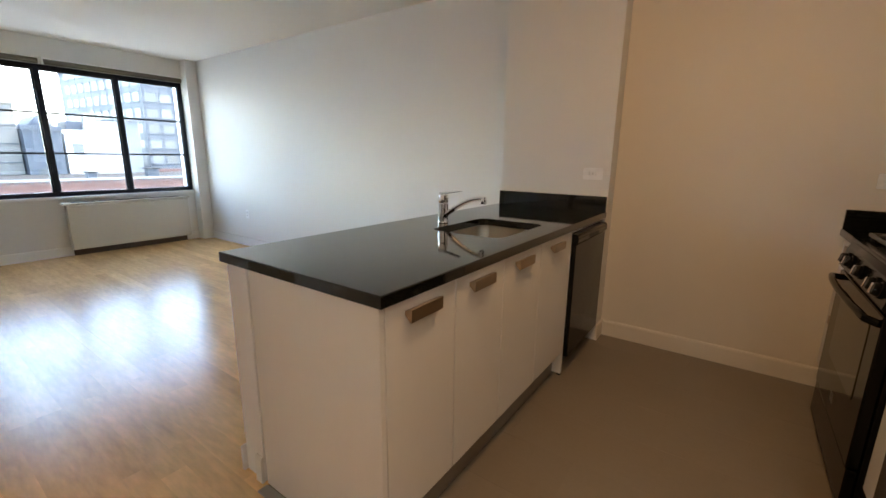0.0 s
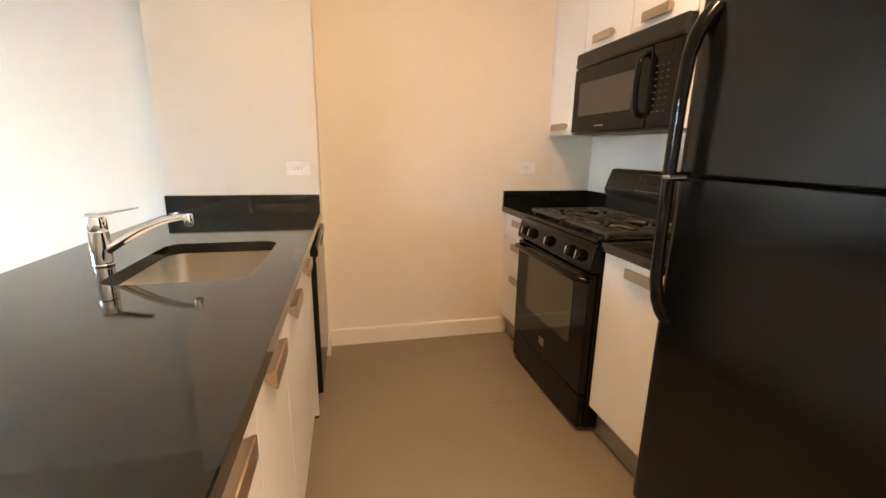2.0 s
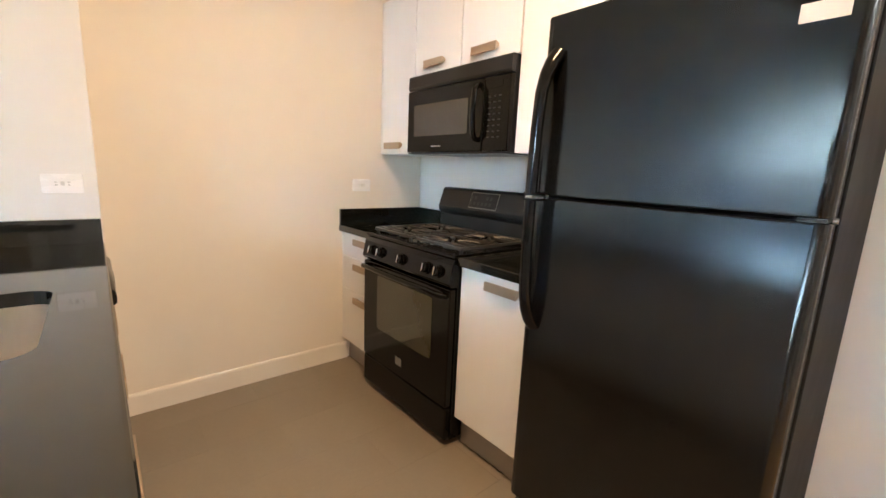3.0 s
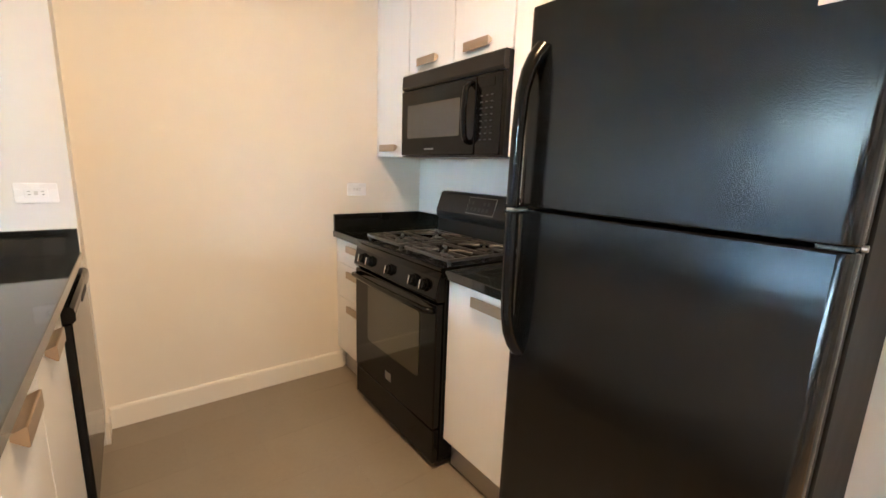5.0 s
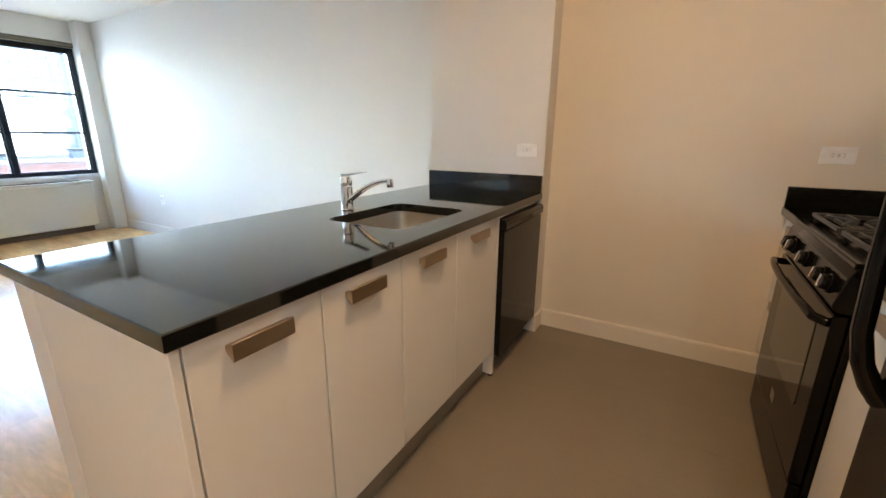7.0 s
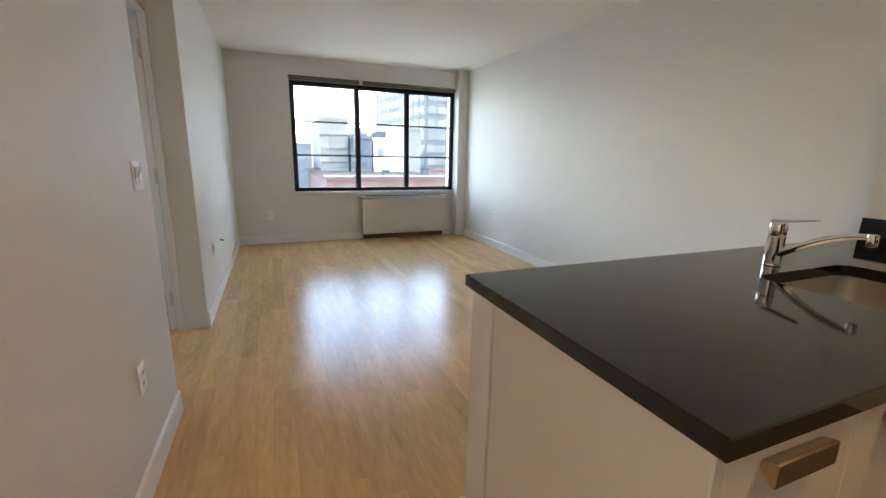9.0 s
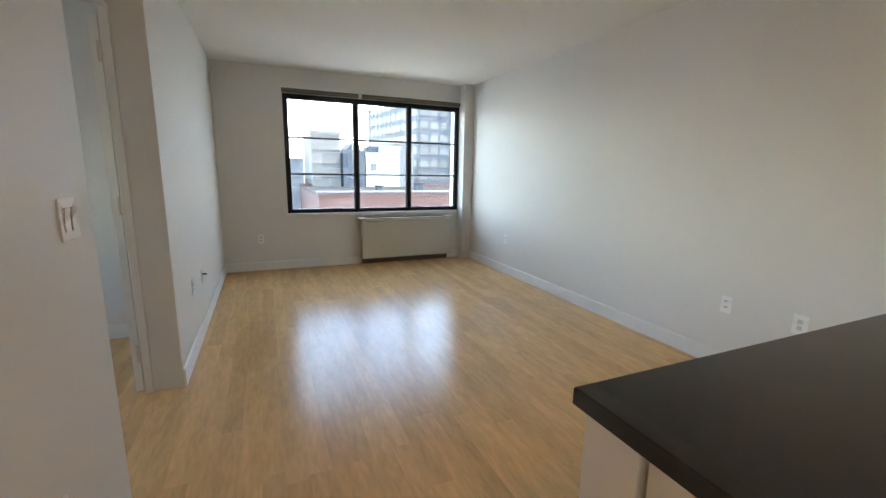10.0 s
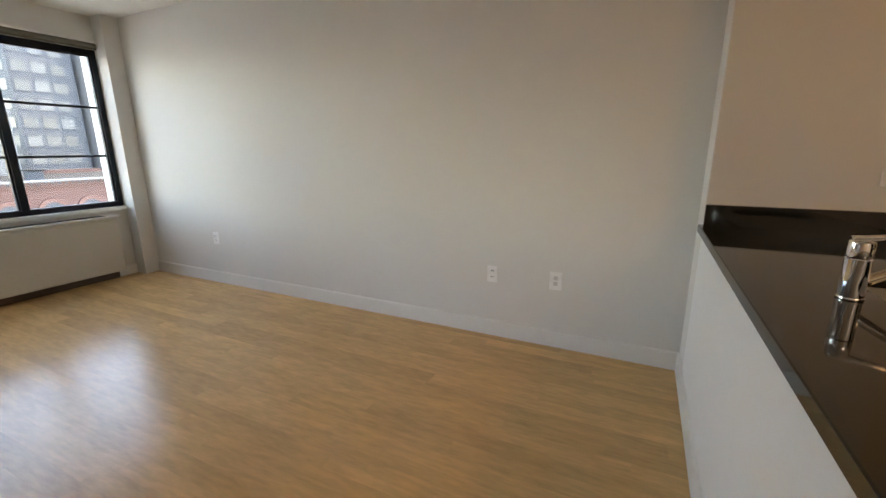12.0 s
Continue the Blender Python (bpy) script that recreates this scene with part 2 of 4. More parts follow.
structure("wall_north", box(-6.25, -0.757, LY, LY + 0.2, 0, H), WALL, "long off-white painted living room wall", "wall")
structure("wall_pier", box(-0.757, 0.032, PY, LY + 0.2, 0, H, 0.003), WALL, "off-white painted pier behind the sink counter", "wall")
structure("wall_kitchen", box(0.032, RX + 0.2, EY, LY + 0.2, 0, H), KWALL, "kitchen end wall in a warmer base colour", "wall")
structure("wall_east", box(RX, RX + 0.2, -1.5, EY, 0, H), WALL, "white painted wall behind the kitchen cabinets", "wall")
structure("wall_south", join(box(-1.858, -0.5, SY - 0.2, SY + 0.006, 0, H, 0.004)), WALL, "off-white painted wall with switch and outlet", "wall")
structure("wall_partition", box(-6.25, -2.94, SY - 0.2, SY, 0, H, 0.004), WALL, "off-white partition wall beside the bedroom doorway", "wall")
structure("wall_west", join(box(-6.25, WX, SY, WIN_Y0, 0, H), box(-6.25, WX, WIN_Y0, WIN_Y1, 0, WIN_Z0 - 0.036), box(-6.25, WX, WIN_Y0, WIN_Y1, WIN_Z1, H), box(-6.25, WX, WIN_Y1, LY, 0, H)), WALL, "off-white window wall", "wall")
structure("wall_chase", box(WX, -5.79, WIN_Y1 + 0.002, LY, 0, H, 0.004), WALL, "narrow boxed pipe chase in the window corner", "wall")
structure("ceiling", box(-6.25, RX + 0.2, -3.2, LY + 0.2, H, H + 0.2), CEIL, "flat white painted ceiling", "ceiling")
structure("floor", box(-6.25, RX + 0.2, -3.2, LY + 0.2, -0.25, -0.012), SUBFLOOR, "dark subfloor under the boards", "floor")
# unseen foyer walls, set back so the added lamp reaches the end panel
structure("wall_foyer_west", box(-0.7, -0.5, -1.5, SY - 0.2, 0, H), WALL, "unseen off-white foyer wall", "wall")
structure("wall_foyer_south", box(-0.7, RX + 0.2, -1.7, -1.5, 0, H), WALL, "unseen off-white foyer end wall", "wall")
# bedroom beyond the doorway
structure("wall_bedroom_west", box(-4.17, -3.97, -3.0, SY - 0.2, 0, H), WALL, "off-white bedroom wall seen through the doorway", "wall")
# unseen wall; its opening is added to let sky light into the bedroom
structure("wall_bedroom_south", join(box(-4.17, -3.15, -3.2, -3.0, 0, H), box(-2.25, -0.7, -3.2, -3.0, 0, H), box(-3.15, -2.25, -3.2, -3.0, 0, 1.0), box(-3.15, -2.25, -3.2, -3.0, 1.85, H)), WALL, "unseen off-white bedroom wall with an opening added for daylight", "wall")
structure("wall_bedroom_east", box(-1.2, -1.0, -3.0, SY - 0.2, 0, H), WALL, "off-white bedroom wall", "wall")
structure("wall_doorhead", box(-2.94, -1.858, -0.10, SY - 0.2, 2.10, H), WALL, "wall above the bedroom door", "wall")


def baseboard(name, p, q, out, label="white painted baseboard", mat=TRIM):
    """A board along the floor from p to q that stands out towards out."""
    p, q, o = Vector((*p, 0)), Vector((*q, 0)), Vector((*out, 0)).normalized()
    prof = [(0, 0), (0.013, 0), (0.013, 0.100), (0.010, 0.110), (0.004, 0.114), (0, 0.114)]
    bm = bmesh.new()
    rings = [[bm.verts.new(e + o * (d + 0.0005) + Vector((0, 0, z))) for d, z in prof] for e in (p, q)]
    bm.faces.new(rings[0])
    bm.faces.new(rings[1][::-1])
    for i in range(6):
        bm.faces.new((rings[0][i], rings[1][i], rings[1][(i + 1) % 6], rings[0][(i + 1) % 6]))
    bmesh.ops.recalc_face_normals(bm, faces=bm.faces[:])
    return structure(name, bm, mat, label, "baseboard")


baseboard("baseboard_1", (-5.79, LY), (-0.757, LY), (0, -1))
baseboard("baseboard_2", (WX, SY), (WX, WIN_Y1), (1, 0))
baseboard("baseboard_3", (WX + 0.014, SY), (-2.94, SY), (0, 1))
baseboard("baseboard_4", (-1.858, SY + 0.006), (-0.5, SY + 0.006), (0, 1))
baseboard("baseboard_5", (0.046, EY), (1.25, EY), (0, -1), "kitchen baseboard in a warmer base colour", KTRIM)
baseboard("baseboard_6", (0.032, PY), (0.032, EY), (1, 0), "kitchen baseboard in a warmer base colour", KTRIM)
baseboard("baseboard_7", (-0.757, 1.268), (-0.757, LY - 0.014), (-1, 0))
baseboard("baseboard_8", (-3.97, -3.0), (-3.97, 0.02), (1, 0))
baseboard("baseboard_10", (-0.672, 1.283), (-0.632, 1.283), (0, -1))
baseboard("baseboard_9", (RX, -1.5), (RX, 1.24), (-1, 0))

# ---- window, blinds, heater ----
FX0, FX1 = -6.03, -5.97
MULL = (1.92, 2.672)
window = thing("window_1", FX0, 2.2, WIN_Z0, "wide black steel window of three bays with thin bars", "window", kind="structure")
part("window_frame", join(box(FX0, FX1, WIN_Y0, WIN_Y0 + 0.045, WIN_Z0, 2.24, 0.003), box(FX0, FX1, WIN_Y1 - 0.045, WIN_Y1, WIN_Z0, 2.24, 0.003),
     box(FX0, FX1 - 0.003, WIN_Y0 + 0.044, WIN_Y1 - 0.044, WIN_Z0, WIN_Z0 + 0.05, 0.003), box(FX0, FX1 - 0.003, WIN_Y0 + 0.044, WIN_Y1 - 0.044, 2.19, 2.24, 0.003)), FRAME, window)
for y in MULL:
    part("mullion", box(FX0, FX1 + 0.004, y - 0.023, y + 0.023, WIN_Z0 + 0.049, 2.191, 0.003), FRAME, window)
bays = ((WIN_Y0 + 0.045, MULL[0] - 0.023), (MULL[0] + 0.023, MULL[1] - 0.023), (MULL[1] + 0.023, WIN_Y1 - 0.045))
for a, b in bays:
    sash = part("sash", join(box(FX0 + 0.01, FX1 - 0.012, a, a + 0.016, 0.772, 2.19, 0.002), box(FX0 + 0.01, FX1 - 0.012, b - 0.016, b, 0.772, 2.19, 0.002),
                box(FX0 + 0.01, FX1 - 0.013, a + 0.015, b - 0.015, 0.772, 0.788, 0.002), box(FX0 + 0.01, FX1 - 0.013, a + 0.015, b - 0.015, 2.174, 2.19, 0.002)), FRAME, window)
    for z in (1.245, 1.708):
        part("glazing_bar", box(FX0 + 0.012, FX1 - 0.016, a + 0.016, b - 0.016, z - 0.011, z + 0.011, 0.002), FRAME, sash)
    for z0, z1 in ((0.788, 1.234), (1.256, 1.697), (1.719, 2.174)):
        pane = part("pane", box(FX0 + 0.025, FX0 + 0.029, a + 0.015, b - 0.015, z0, z1), GLASS, sash, smooth=False)
        pane.visible_shadow = False
part("latch", join(box(FX1 - 0.002, FX1 + 0.022, MULL[0] - 0.009, MULL[0] + 0.009, 1.02, 1.11, 0.003), box(FX1 + 0.018, FX1 + 0.03, MULL[0] - 0.03, MULL[0] + 0.008, 1.09, 1.105, 0.003)), FRAME, window, "small black latch")
part("crank", join(box(FX1 - 0.004, FX1 + 0.02, 1.70, 1.79, 0.765, 0.785, 0.003), rod((FX1 + 0.014, 1.72, 0.783), (FX1 + 0.03, 1.66, 0.793), 0.005)), FRAME, window, "small black crank")
part("window_sill", box(FX1 - 0.05, WX + 0.035, WIN_Y0 - 0.03, WIN_Y1 - 0.001, WIN_Z0 - 0.036, WIN_Z0, 0.004), TRIM, window, "white painted sill")
part("head_lining", box(-6.06, WX - 0.03, WIN_Y0, WIN_Y1, 2.24, WIN_Z1 + 0.0, 0.0), WALL, window, "white painted head above the frame")


def roller_blind(y0, y1):
    b = thing("roller_blind", WX - 0.005, (y0 + y1) / 2, 2.24, "rolled-up olive roller blind above the window", "blind", "roller blinds")
    part("roll", rod((WX + 0.012, y0 + 0.012, 2.272), (WX + 0.012, y1 - 0.012, 2.272), 0.026, n=24), ROLLER, b)
    part("valance", box(WX + 0.002, WX + 0.045, y0 + 0.008, y1 - 0.008, 2.297, 2.315, 0.003), TRIM, b, "thin pale rail over the roll")
    part("hem_bar", box(WX + 0.034, WX + 0.041, y0 + 0.015, y1 - 0.015, 2.236, 2.252, 0.003), ROLLER, b)
    for y in (y0, y1 - 0.009):
        part("bracket", box(WX - 0.005, WX + 0.048, y, y + 0.009, 2.24, 2.316, 0.003), TRIM, b, "white end bracket")


roller_blind(0.985, 1.962)
roller_blind(1.985, 3.456)

heater = thing("heater_cover", WX, 2.6, 0.0, "cream metal heater cover under the window", "heater")
part("front_panel", prism([(-5.806, 0.095), (-5.80, 0.615), (-5.812, 0.64), (-5.825, 0.64), (-5.825, 0.095)], "y", 1.938, 3.288, 0.003), RAD, heater)
part("body", box(WX + 0.001, -5.826, 1.946, 3.28, 0.085, 0.625, 0.004), RAD, heater)
part("top_lid", box(WX + 0.001, -5.786, 1.908, 3.315, 0.641, 0.661, 0.005), RAD, heater)
part("grille", join(*[box(WX + 0.03 + 0.02 * k, WX + 0.036 + 0.02 * k, 2.0, 3.2, 0.661, 0.664) for k in range(5)]), SATIN, heater, "dark slots in the lid")
# the base's dark brown paints the shade under the cover
part("base", box(WX + 0.014, WX + 0.03, 1.96, 3.27, 0.0, 0.085, 0.002), GAP_SHADE, heater, "recessed base coloured brown for the shade under the cover")

# ---- lamps over the kitchen and, added unseen, the foyer ----
def ceiling_light(x, y, glow, tone):
    lamp = thing("ceiling_light", x, y, H, f"round flush ceiling light out of view with {tone} glowing glass", "ceiling light", "ceiling lights")
    part("rim", rod((x, y, H - 0.035), (x, y, H), 0.17, n=40, bevel=0.004), NICKEL, lamp)
    dome = bmesh.new()
    bmesh.ops.create_uvsphere(dome, u_segments=32, v_segments=16, radius=0.155, matrix=Matrix.Translation((x, y, H - 0.036)) @ Matrix.Diagonal((1, 1, 0.45, 1)))
    bmesh.ops.delete(dome, geom=[v for v in dome.verts if v.co.z > H - 0.034], context="VERTS")
    for f in dome.faces:
        f.smooth = True
    part("diffuser", dome, glow, lamp, "glowing frosted glass bowl")


ceiling_light(0.56, 1.75, BULB, "warm")
# unseen fill lamp, added to brighten the end panel and side wall
ceiling_light(1.3, -0.6, BULB_FILL, "pale")


# ---- peninsula ----
CT, CB = 0.914, 0.876


def slab(x0, x1, y0, y1, z0, z1, hole=None):
    """A worktop with a softened edge, and with a rounded hole if its points are given."""
    bm = bmesh.new()
    outer = [(x0, y0), (x1, y0), (x1, y1), (x0, y1)]

    def ring(pts, z):
        vs = [bm.verts.new((x, y, z)) for x, y in pts]
        return vs, [bm.edges.new((vs[i], vs[(i + 1) % len(vs)])) for i in range(len(vs))]

    b = 0.003
    inset = [(x0 + b, y0 + b), (x1 - b, y0 + b), (x1 - b, y1 - b), (x0 + b, y1 - b)]
    loops = [ring(inset, z1), ring(outer, z1 - b), ring(outer, z0 + b), ring(inset, z0)]
    holes = [ring(hole, z1), ring(hole, z0)] if hole else None
    for chain in (loops, holes or []):
        for (a, _), (c, _) in zip(chain, chain[1:]):
            for i in range(len(a)):
                j = (i + 1) % len(a)
                bm.faces.new((a[i], a[j], c[j], c[i]))
    for n, k in ((0, 0), (3, 1)):
        edges = loops[n][1] + (holes[k][1] if holes else [])
        bmesh.ops.triangle_fill(bm, use_beauty=True, use_dissolve=False, edges=edges)
    bmesh.ops.recalc_face_normals(bm, faces=bm.faces[:])
    return bm


def handle_bar(y0, y1, x, z, out, parent, name="handle"):
    """A flat wedge-shaped bar pull on a door whose face is at x; out: the way it stands off."""
    prof = [(x, z - 0.002), (x, z + 0.012), (x + out * 0.021, z + 0.020), (x + out * 0.025, z + 0.019), (x + out * 0.025, z - 0.020), (x + out * 0.021, z - 0.021)]
    return part(name, prism(prof, "y", y0, y1, 0.0012), NICKEL, parent, "brushed nickel bar handle")


SINK = (-0.472, -0.088, 2.128, 2.632)
structure("wall_pony", box(-0.757, -0.632, 1.283, PY, 0, CB, 0.004), PONY, "low white painted wall behind the sink cabinets", "wall")
top = thing("worktop", -0.37, 2.3, CB, "polished black stone worktop with an undermount sink cut-out", "worktop")
part("slab", slab(-0.778, 0.032, 1.268, PY, CB, CT, rounded(SINK[0], SINK[1], SINK[2], SINK[3], 0.055)), STONE, top)
part("backsplash", prism([(PY - 0.024, CT), (PY - 0.001, CT), (PY - 0.001, 1.016), (PY - 0.0212, 1.016)], "x", -0.757, 0.028, 0.0015), STONE, top, "black stone upstand")

basin = thing("kitchen_sink", -0.28, 2.38, CB - 0.19, "stainless steel undermount kitchen sink", "sink")


def bowl(levels, n=6):
    bm, rings = bmesh.new(), []
    for z, d, r in levels:
        rings.append([bm.verts.new((x, y, z)) for x, y in rounded(SINK[0] - d, SINK[1] + d, SINK[2] - d, SINK[3] + d, r, n)])
    for a, b in zip(rings, rings[1:]):
        for i in range(len(a)):
            j = (i + 1) % len(a)
            bm.faces.new((a[i], a[j], b[j], b[i]))
    for f in bm.faces:
        f.smooth = True
    bm.faces.new(rings[-1])
    bmesh.ops.recalc_face_normals(bm, faces=bm.faces[:])
    return bm


part("bowl", bowl([(CB - 0.186, 0.012, 0.07), (CB - 0.001, 0.012, 0.07), (CB - 0.001, 0.006, 0.06), (CB - 0.14, 0.0, 0.06), (CB - 0.165, -0.008, 0.06), (CB - 0.178, -0.03, 0.05), (CB - 0.182, -0.08, 0.04)]), STEEL, basin)
part("drain", join(rod((-0.28, 2.38, CB - 0.1815), (-0.28, 2.38, CB - 0.178), 0.045, n=28, bevel=0.001), rod((-0.28, 2.38, CB - 0.179), (-0.28, 2.38, CB - 0.174), 0.018, n=16)), CHROME, basin)

FXC, FYC = -0.546, 2.346
tap = thing("kitchen_faucet", FXC, FYC, CT, "chrome single-lever faucet with an upswept spout", "faucet")
part("body", join(rod((FXC, FYC, CT), (FXC, FYC, CT + 0.008), 0.028, n=28, bevel=0.002), rod((FXC, FYC, CT + 0.008), (FXC, FYC, CT + 0.105), 0.0265, n=28), rod((FXC, FYC, CT + 0.108), (FXC, FYC, CT + 0.15), 0.0265, 0.0252, n=28, bevel=0.003)), CHROME, tap)
part("lever", prism([(FXC - 0.02, CT + 0.151), (FXC + 0.02, CT + 0.154), (FXC + 0.112, CT + 0.173), (FXC + 0.112, CT + 0.177), (FXC + 0.01, CT + 0.163), (FXC - 0.02, CT + 0.161)], "y", FYC - 0.012, FYC + 0.012, 0.0015), CHROME, tap)
spout = [(FXC + 0.015 + 0.232 * u, FYC - 0.012 * u, CT + 0.045 + 0.102 * math.sin(u * 1.50)) for u in [k / 14 for k in range(15)]]
part("spout", tube(spout, [0.013 - 0.004 * k / 14 for k in range(15)], n=14, flat=1.15), CHROME, tap)
tip = spout[-1]
part("aerator", rod((tip[0] + 0.004, tip[1], tip[2] + 0.008), (tip[0] + 0.006, tip[1], tip[2] - 0.028), 0.0135, n=22, bevel=0.002), CHROME, tap)

DOOR_X = 0.012
edges = (1.302, 1.641, 1.986, 2.362, 2.774)


def sink_cabinet(y0, y1, label):
    c = thing("base_cabinet", -0.3, (y0 + y1) / 2, 0, label, "cabinet", "peninsula cabinets")
    door = part("door", box(DOOR_X - 0.018, DOOR_X, y0 + 0.003, y1 - 0.003, 0.152, 0.870, 0.001), CAB, c)
    m = (y0 + y1) / 2
    handle_bar(m - 0.088, m + 0.064, DOOR_X, 0.824, 1, door)
    return c


for k in range(4):
    c = sink_cabinet(edges[k], edges[k + 1], "white laminate base cabinet with bar handle under the worktop")
    # bodies coloured dark so that gaps between the white doors look shaded
    if k in (0, 1):
        part("body", box(-0.615, DOOR_X - 0.020, edges[k] + 0.001, edges[k + 1] - 0.001, 0.14, CB - 0.001), GAP_SHADE, c)
    else:
        part("body", join(box(-0.615, DOOR_X - 0.020, edges[k] + 0.001, edges[k + 1] - 0.001, 0.14, 0.66), box(-0.05, DOOR_X - 0.020, edges[k] + 0.001, edges[k + 1] - 0.001, 0.66, CB - 0.001)), GAP_SHADE, c)
panel = thing("end_panel", -0.3, 1.29, 0, "plain white end panel of the peninsula", "panel")
part("board", box(-0.612, DOOR_X - 0.002, 1.281, 1.300, 0.008, CB - 0.001, 0.0015), CAB, panel)
part("edge_band", box(DOOR_X - 0.002, DOOR_X, 1.2815, 1.2995, 0.008, CB - 0.001, 0.0005), CAB, panel, "white edging strip")
part("foot_strip", box(-0.60, DOOR_X - 0.004, 1.285, 1.298, 0.0, 0.008), CAB, panel, "thin strip along the floor")
panel2 = thing("filler_panel", -0.3, 2.788, 0, "white filler panel beside the dishwasher", "panel")
part("board", join(box(-0.6, DOOR_X, 2.776, 2.797, 0.012, CB - 0.001, 0.0015)), CAB, panel2)
part("foot", box(-0.01, DOOR_X - 0.002, 2.777, 2.796, 0.0, 0.012), SATIN, panel2, "small dark foot")
part("top_strip", box(-0.02, 0.004, 2.797, PY - 0.002, 0.853, CB - 0.001, 0.001), CAB, panel2, "pale strip over the dishwasher")
kick = thing("toe_kick", -0.05, 2.0, 0, "brushed aluminium toe kick below the cabinets", "toe kick")
part("board", box(-0.058, -0.040, 1.301, 2.775, 0.002, 0.138, 0.001), KICK, kick)

dw = thing("dishwasher", -0.27, 3.1, 0, "black built-in dishwasher under the worktop", "dishwasher")
part("tub", box(-0.59, -0.005, 2.803, PY - 0.006, 0.09, 0.845), DARK, dw)
door = part("door", box(0.0, 0.036, 2.803, PY - 0.005, 0.115, 0.792, 0.006, 3), DWBLACK, dw)
part("control_panel", prism([(0.0, 0.795), (0.038, 0.795), (0.046, 0.802), (0.047, 0.825), (0.044, 0.841), (0.036, 0.849), (0.0, 0.849)], "y", 2.803, PY - 0.005, 0.002), DWBLACK, dw)
# no hollow here: a black strip paints the shade of the recessed pull
part("pocket_handle", prism([(0.0455, 0.803), (0.0485, 0.803), (0.0485, 0.824), (0.0455, 0.824)], "y", 3.02, 3.2, 0.0008), DARK, dw, "matt black strip in place of the pull's shaded recess")
part("kick_plate", box(-0.06, -0.03, 2.806, PY - 0.008, 0.01, 0.108, 0.002), SATIN, dw)

# ---- kitchen, range side ----
BX = 1.220   # faces of the base cabinets
RY0, RY1 = 2.412, 3.172
CF = 1.197   # front edge of the worktop


def range_cabinet(y0, y1, label, group="range side cabinets"):
    c = thing("base_cabinet", 1.5, (y0 + y1) / 2, 0, label, "cabinet", group)
    part("body", box(BX + 0.02, RX - 0.002, y0 + 0.001, y1 - 0.001, 0.14, CB - 0.001), CAB, c)
    part("kick_board", box(BX + 0.05, BX + 0.066, y0 + 0.001, y1 - 0.001, 0.002, 0.138, 0.001), KICK, c, "brushed aluminium toe kick")
    return c


drawers = range_cabinet(RY1 + 0.004, EY - 0.002, "narrow white laminate cabinet with three drawers")
for z0, z1 in ((0.722, 0.870), (0.507, 0.719), (0.152, 0.504)):
    d = part("drawer", box(BX, BX + 0.018, RY1 + 0.006, EY - 0.02, z0, z1, 0.0015), CAB, drawers)
    handle_bar(RY1 + 0.04, EY - 0.185, BX, z1 - 0.045 if z1 < 0.8 else z1 - 0.04, -1, d)
part("filler_strip", box(BX, BX + 0.018, EY - 0.018, EY - 0.002, 0.152, 0.870, 0.001), CAB, drawers)
single = range_cabinet(1.99, RY0 - 0.004, "white laminate base cabinet between range and refrigerator")
d = part("door", box(BX, BX + 0.018, 2.01, RY0 - 0.008, 0.152, 0.870, 0.0015), CAB, single)
handle_bar(2.075, 2.245, BX, 0.828, -1, d)
for y0, y1, lab in ((RY1 + 0.003, EY - 0.001, "black stone worktop beside the end wall"), (1.985, RY0 - 0.003, "black stone worktop beside the refrigerator")):
    w = thing("worktop", 1.5, (y0 + y1) / 2, CB, lab, "worktop")
    part("slab", slab(CF, RX - 0.001, y0, y1, CB, CT), STONE, w)
    if y1 > 3:
        part("backsplash", box(1.20, RX - 0.022, EY - 0.021, EY - 0.001, CT, 1.016, 0.002), STONE, w, "black stone upstand")
        part("backsplash", box(RX - 0.021, RX - 0.001, RY1 - 0.10, EY - 0.001, CT, 1.016, 0.002), STONE, w, "black stone upstand")
    else:
        part("backsplash", box(RX - 0.021, RX - 0.001, 1.985, RY0 + 0.10, CT, 1.016, 0.002), STONE, w, "black stone upstand")

rng = thing("gas_range", 1.5, 2.79, 0, "black freestanding gas range with cast iron grates", "range")
part("body", box(1.205, 1.79, RY0, RY1, 0.03, 0.893, 0.003), GLOSS, rng)
part("storage_drawer", box(1.172, 1.204, RY0 + 0.004, RY1 - 0.004, 0.035, 0.195, 0.006, 3), GLOSS, rng)
od = part("oven_door", join(box(1.168, 1.204, RY0 + 0.004, RY1 - 0.004, 0.202, 0.768, 0.006, 3)), GLOSS, rng)
part("oven_window", prism(rounded(2.535, 3.02, 0.40, 0.705, 0.02, 4), "x", 1.1655, 1.169), OVENGLASS, od, "dark reflective oven glass")
hand = [(1.168, RY0 + 0.03, 0.735), (1.135, RY0 + 0.05, 0.742), (1.128, RY0 + 0.11, 0.746)] + [(1.122 - 0.006 * math.sin(math.pi * k / 8), RY0 + 0.16 + 0.44 * k / 8, 0.748) for k in range(9)] + [(1.128, RY1 - 0.11, 0.746), (1.135, RY1 - 0.05, 0.742), (1.168, RY1 - 0.03, 0.735)]
part("handle", tube(hand, 0.014, n=12, flat=0.9, side=(1, 0, 0)), GLOSS, od)
part("emblem", box(1.1668, 1.1690, 2.775, 2.83, 0.262, 0.305, 0.0005), PRINT, od, "small grey maker's plate")
part("control_panel", prism([(1.172, 0.775), (1.158, 0.792), (1.176, 0.880), (1.190, 0.905), (1.24, 0.905), (1.24, 0.775)], "y", RY0 + 0.001, RY1 - 0.001, 0.003), GLOSS, rng)
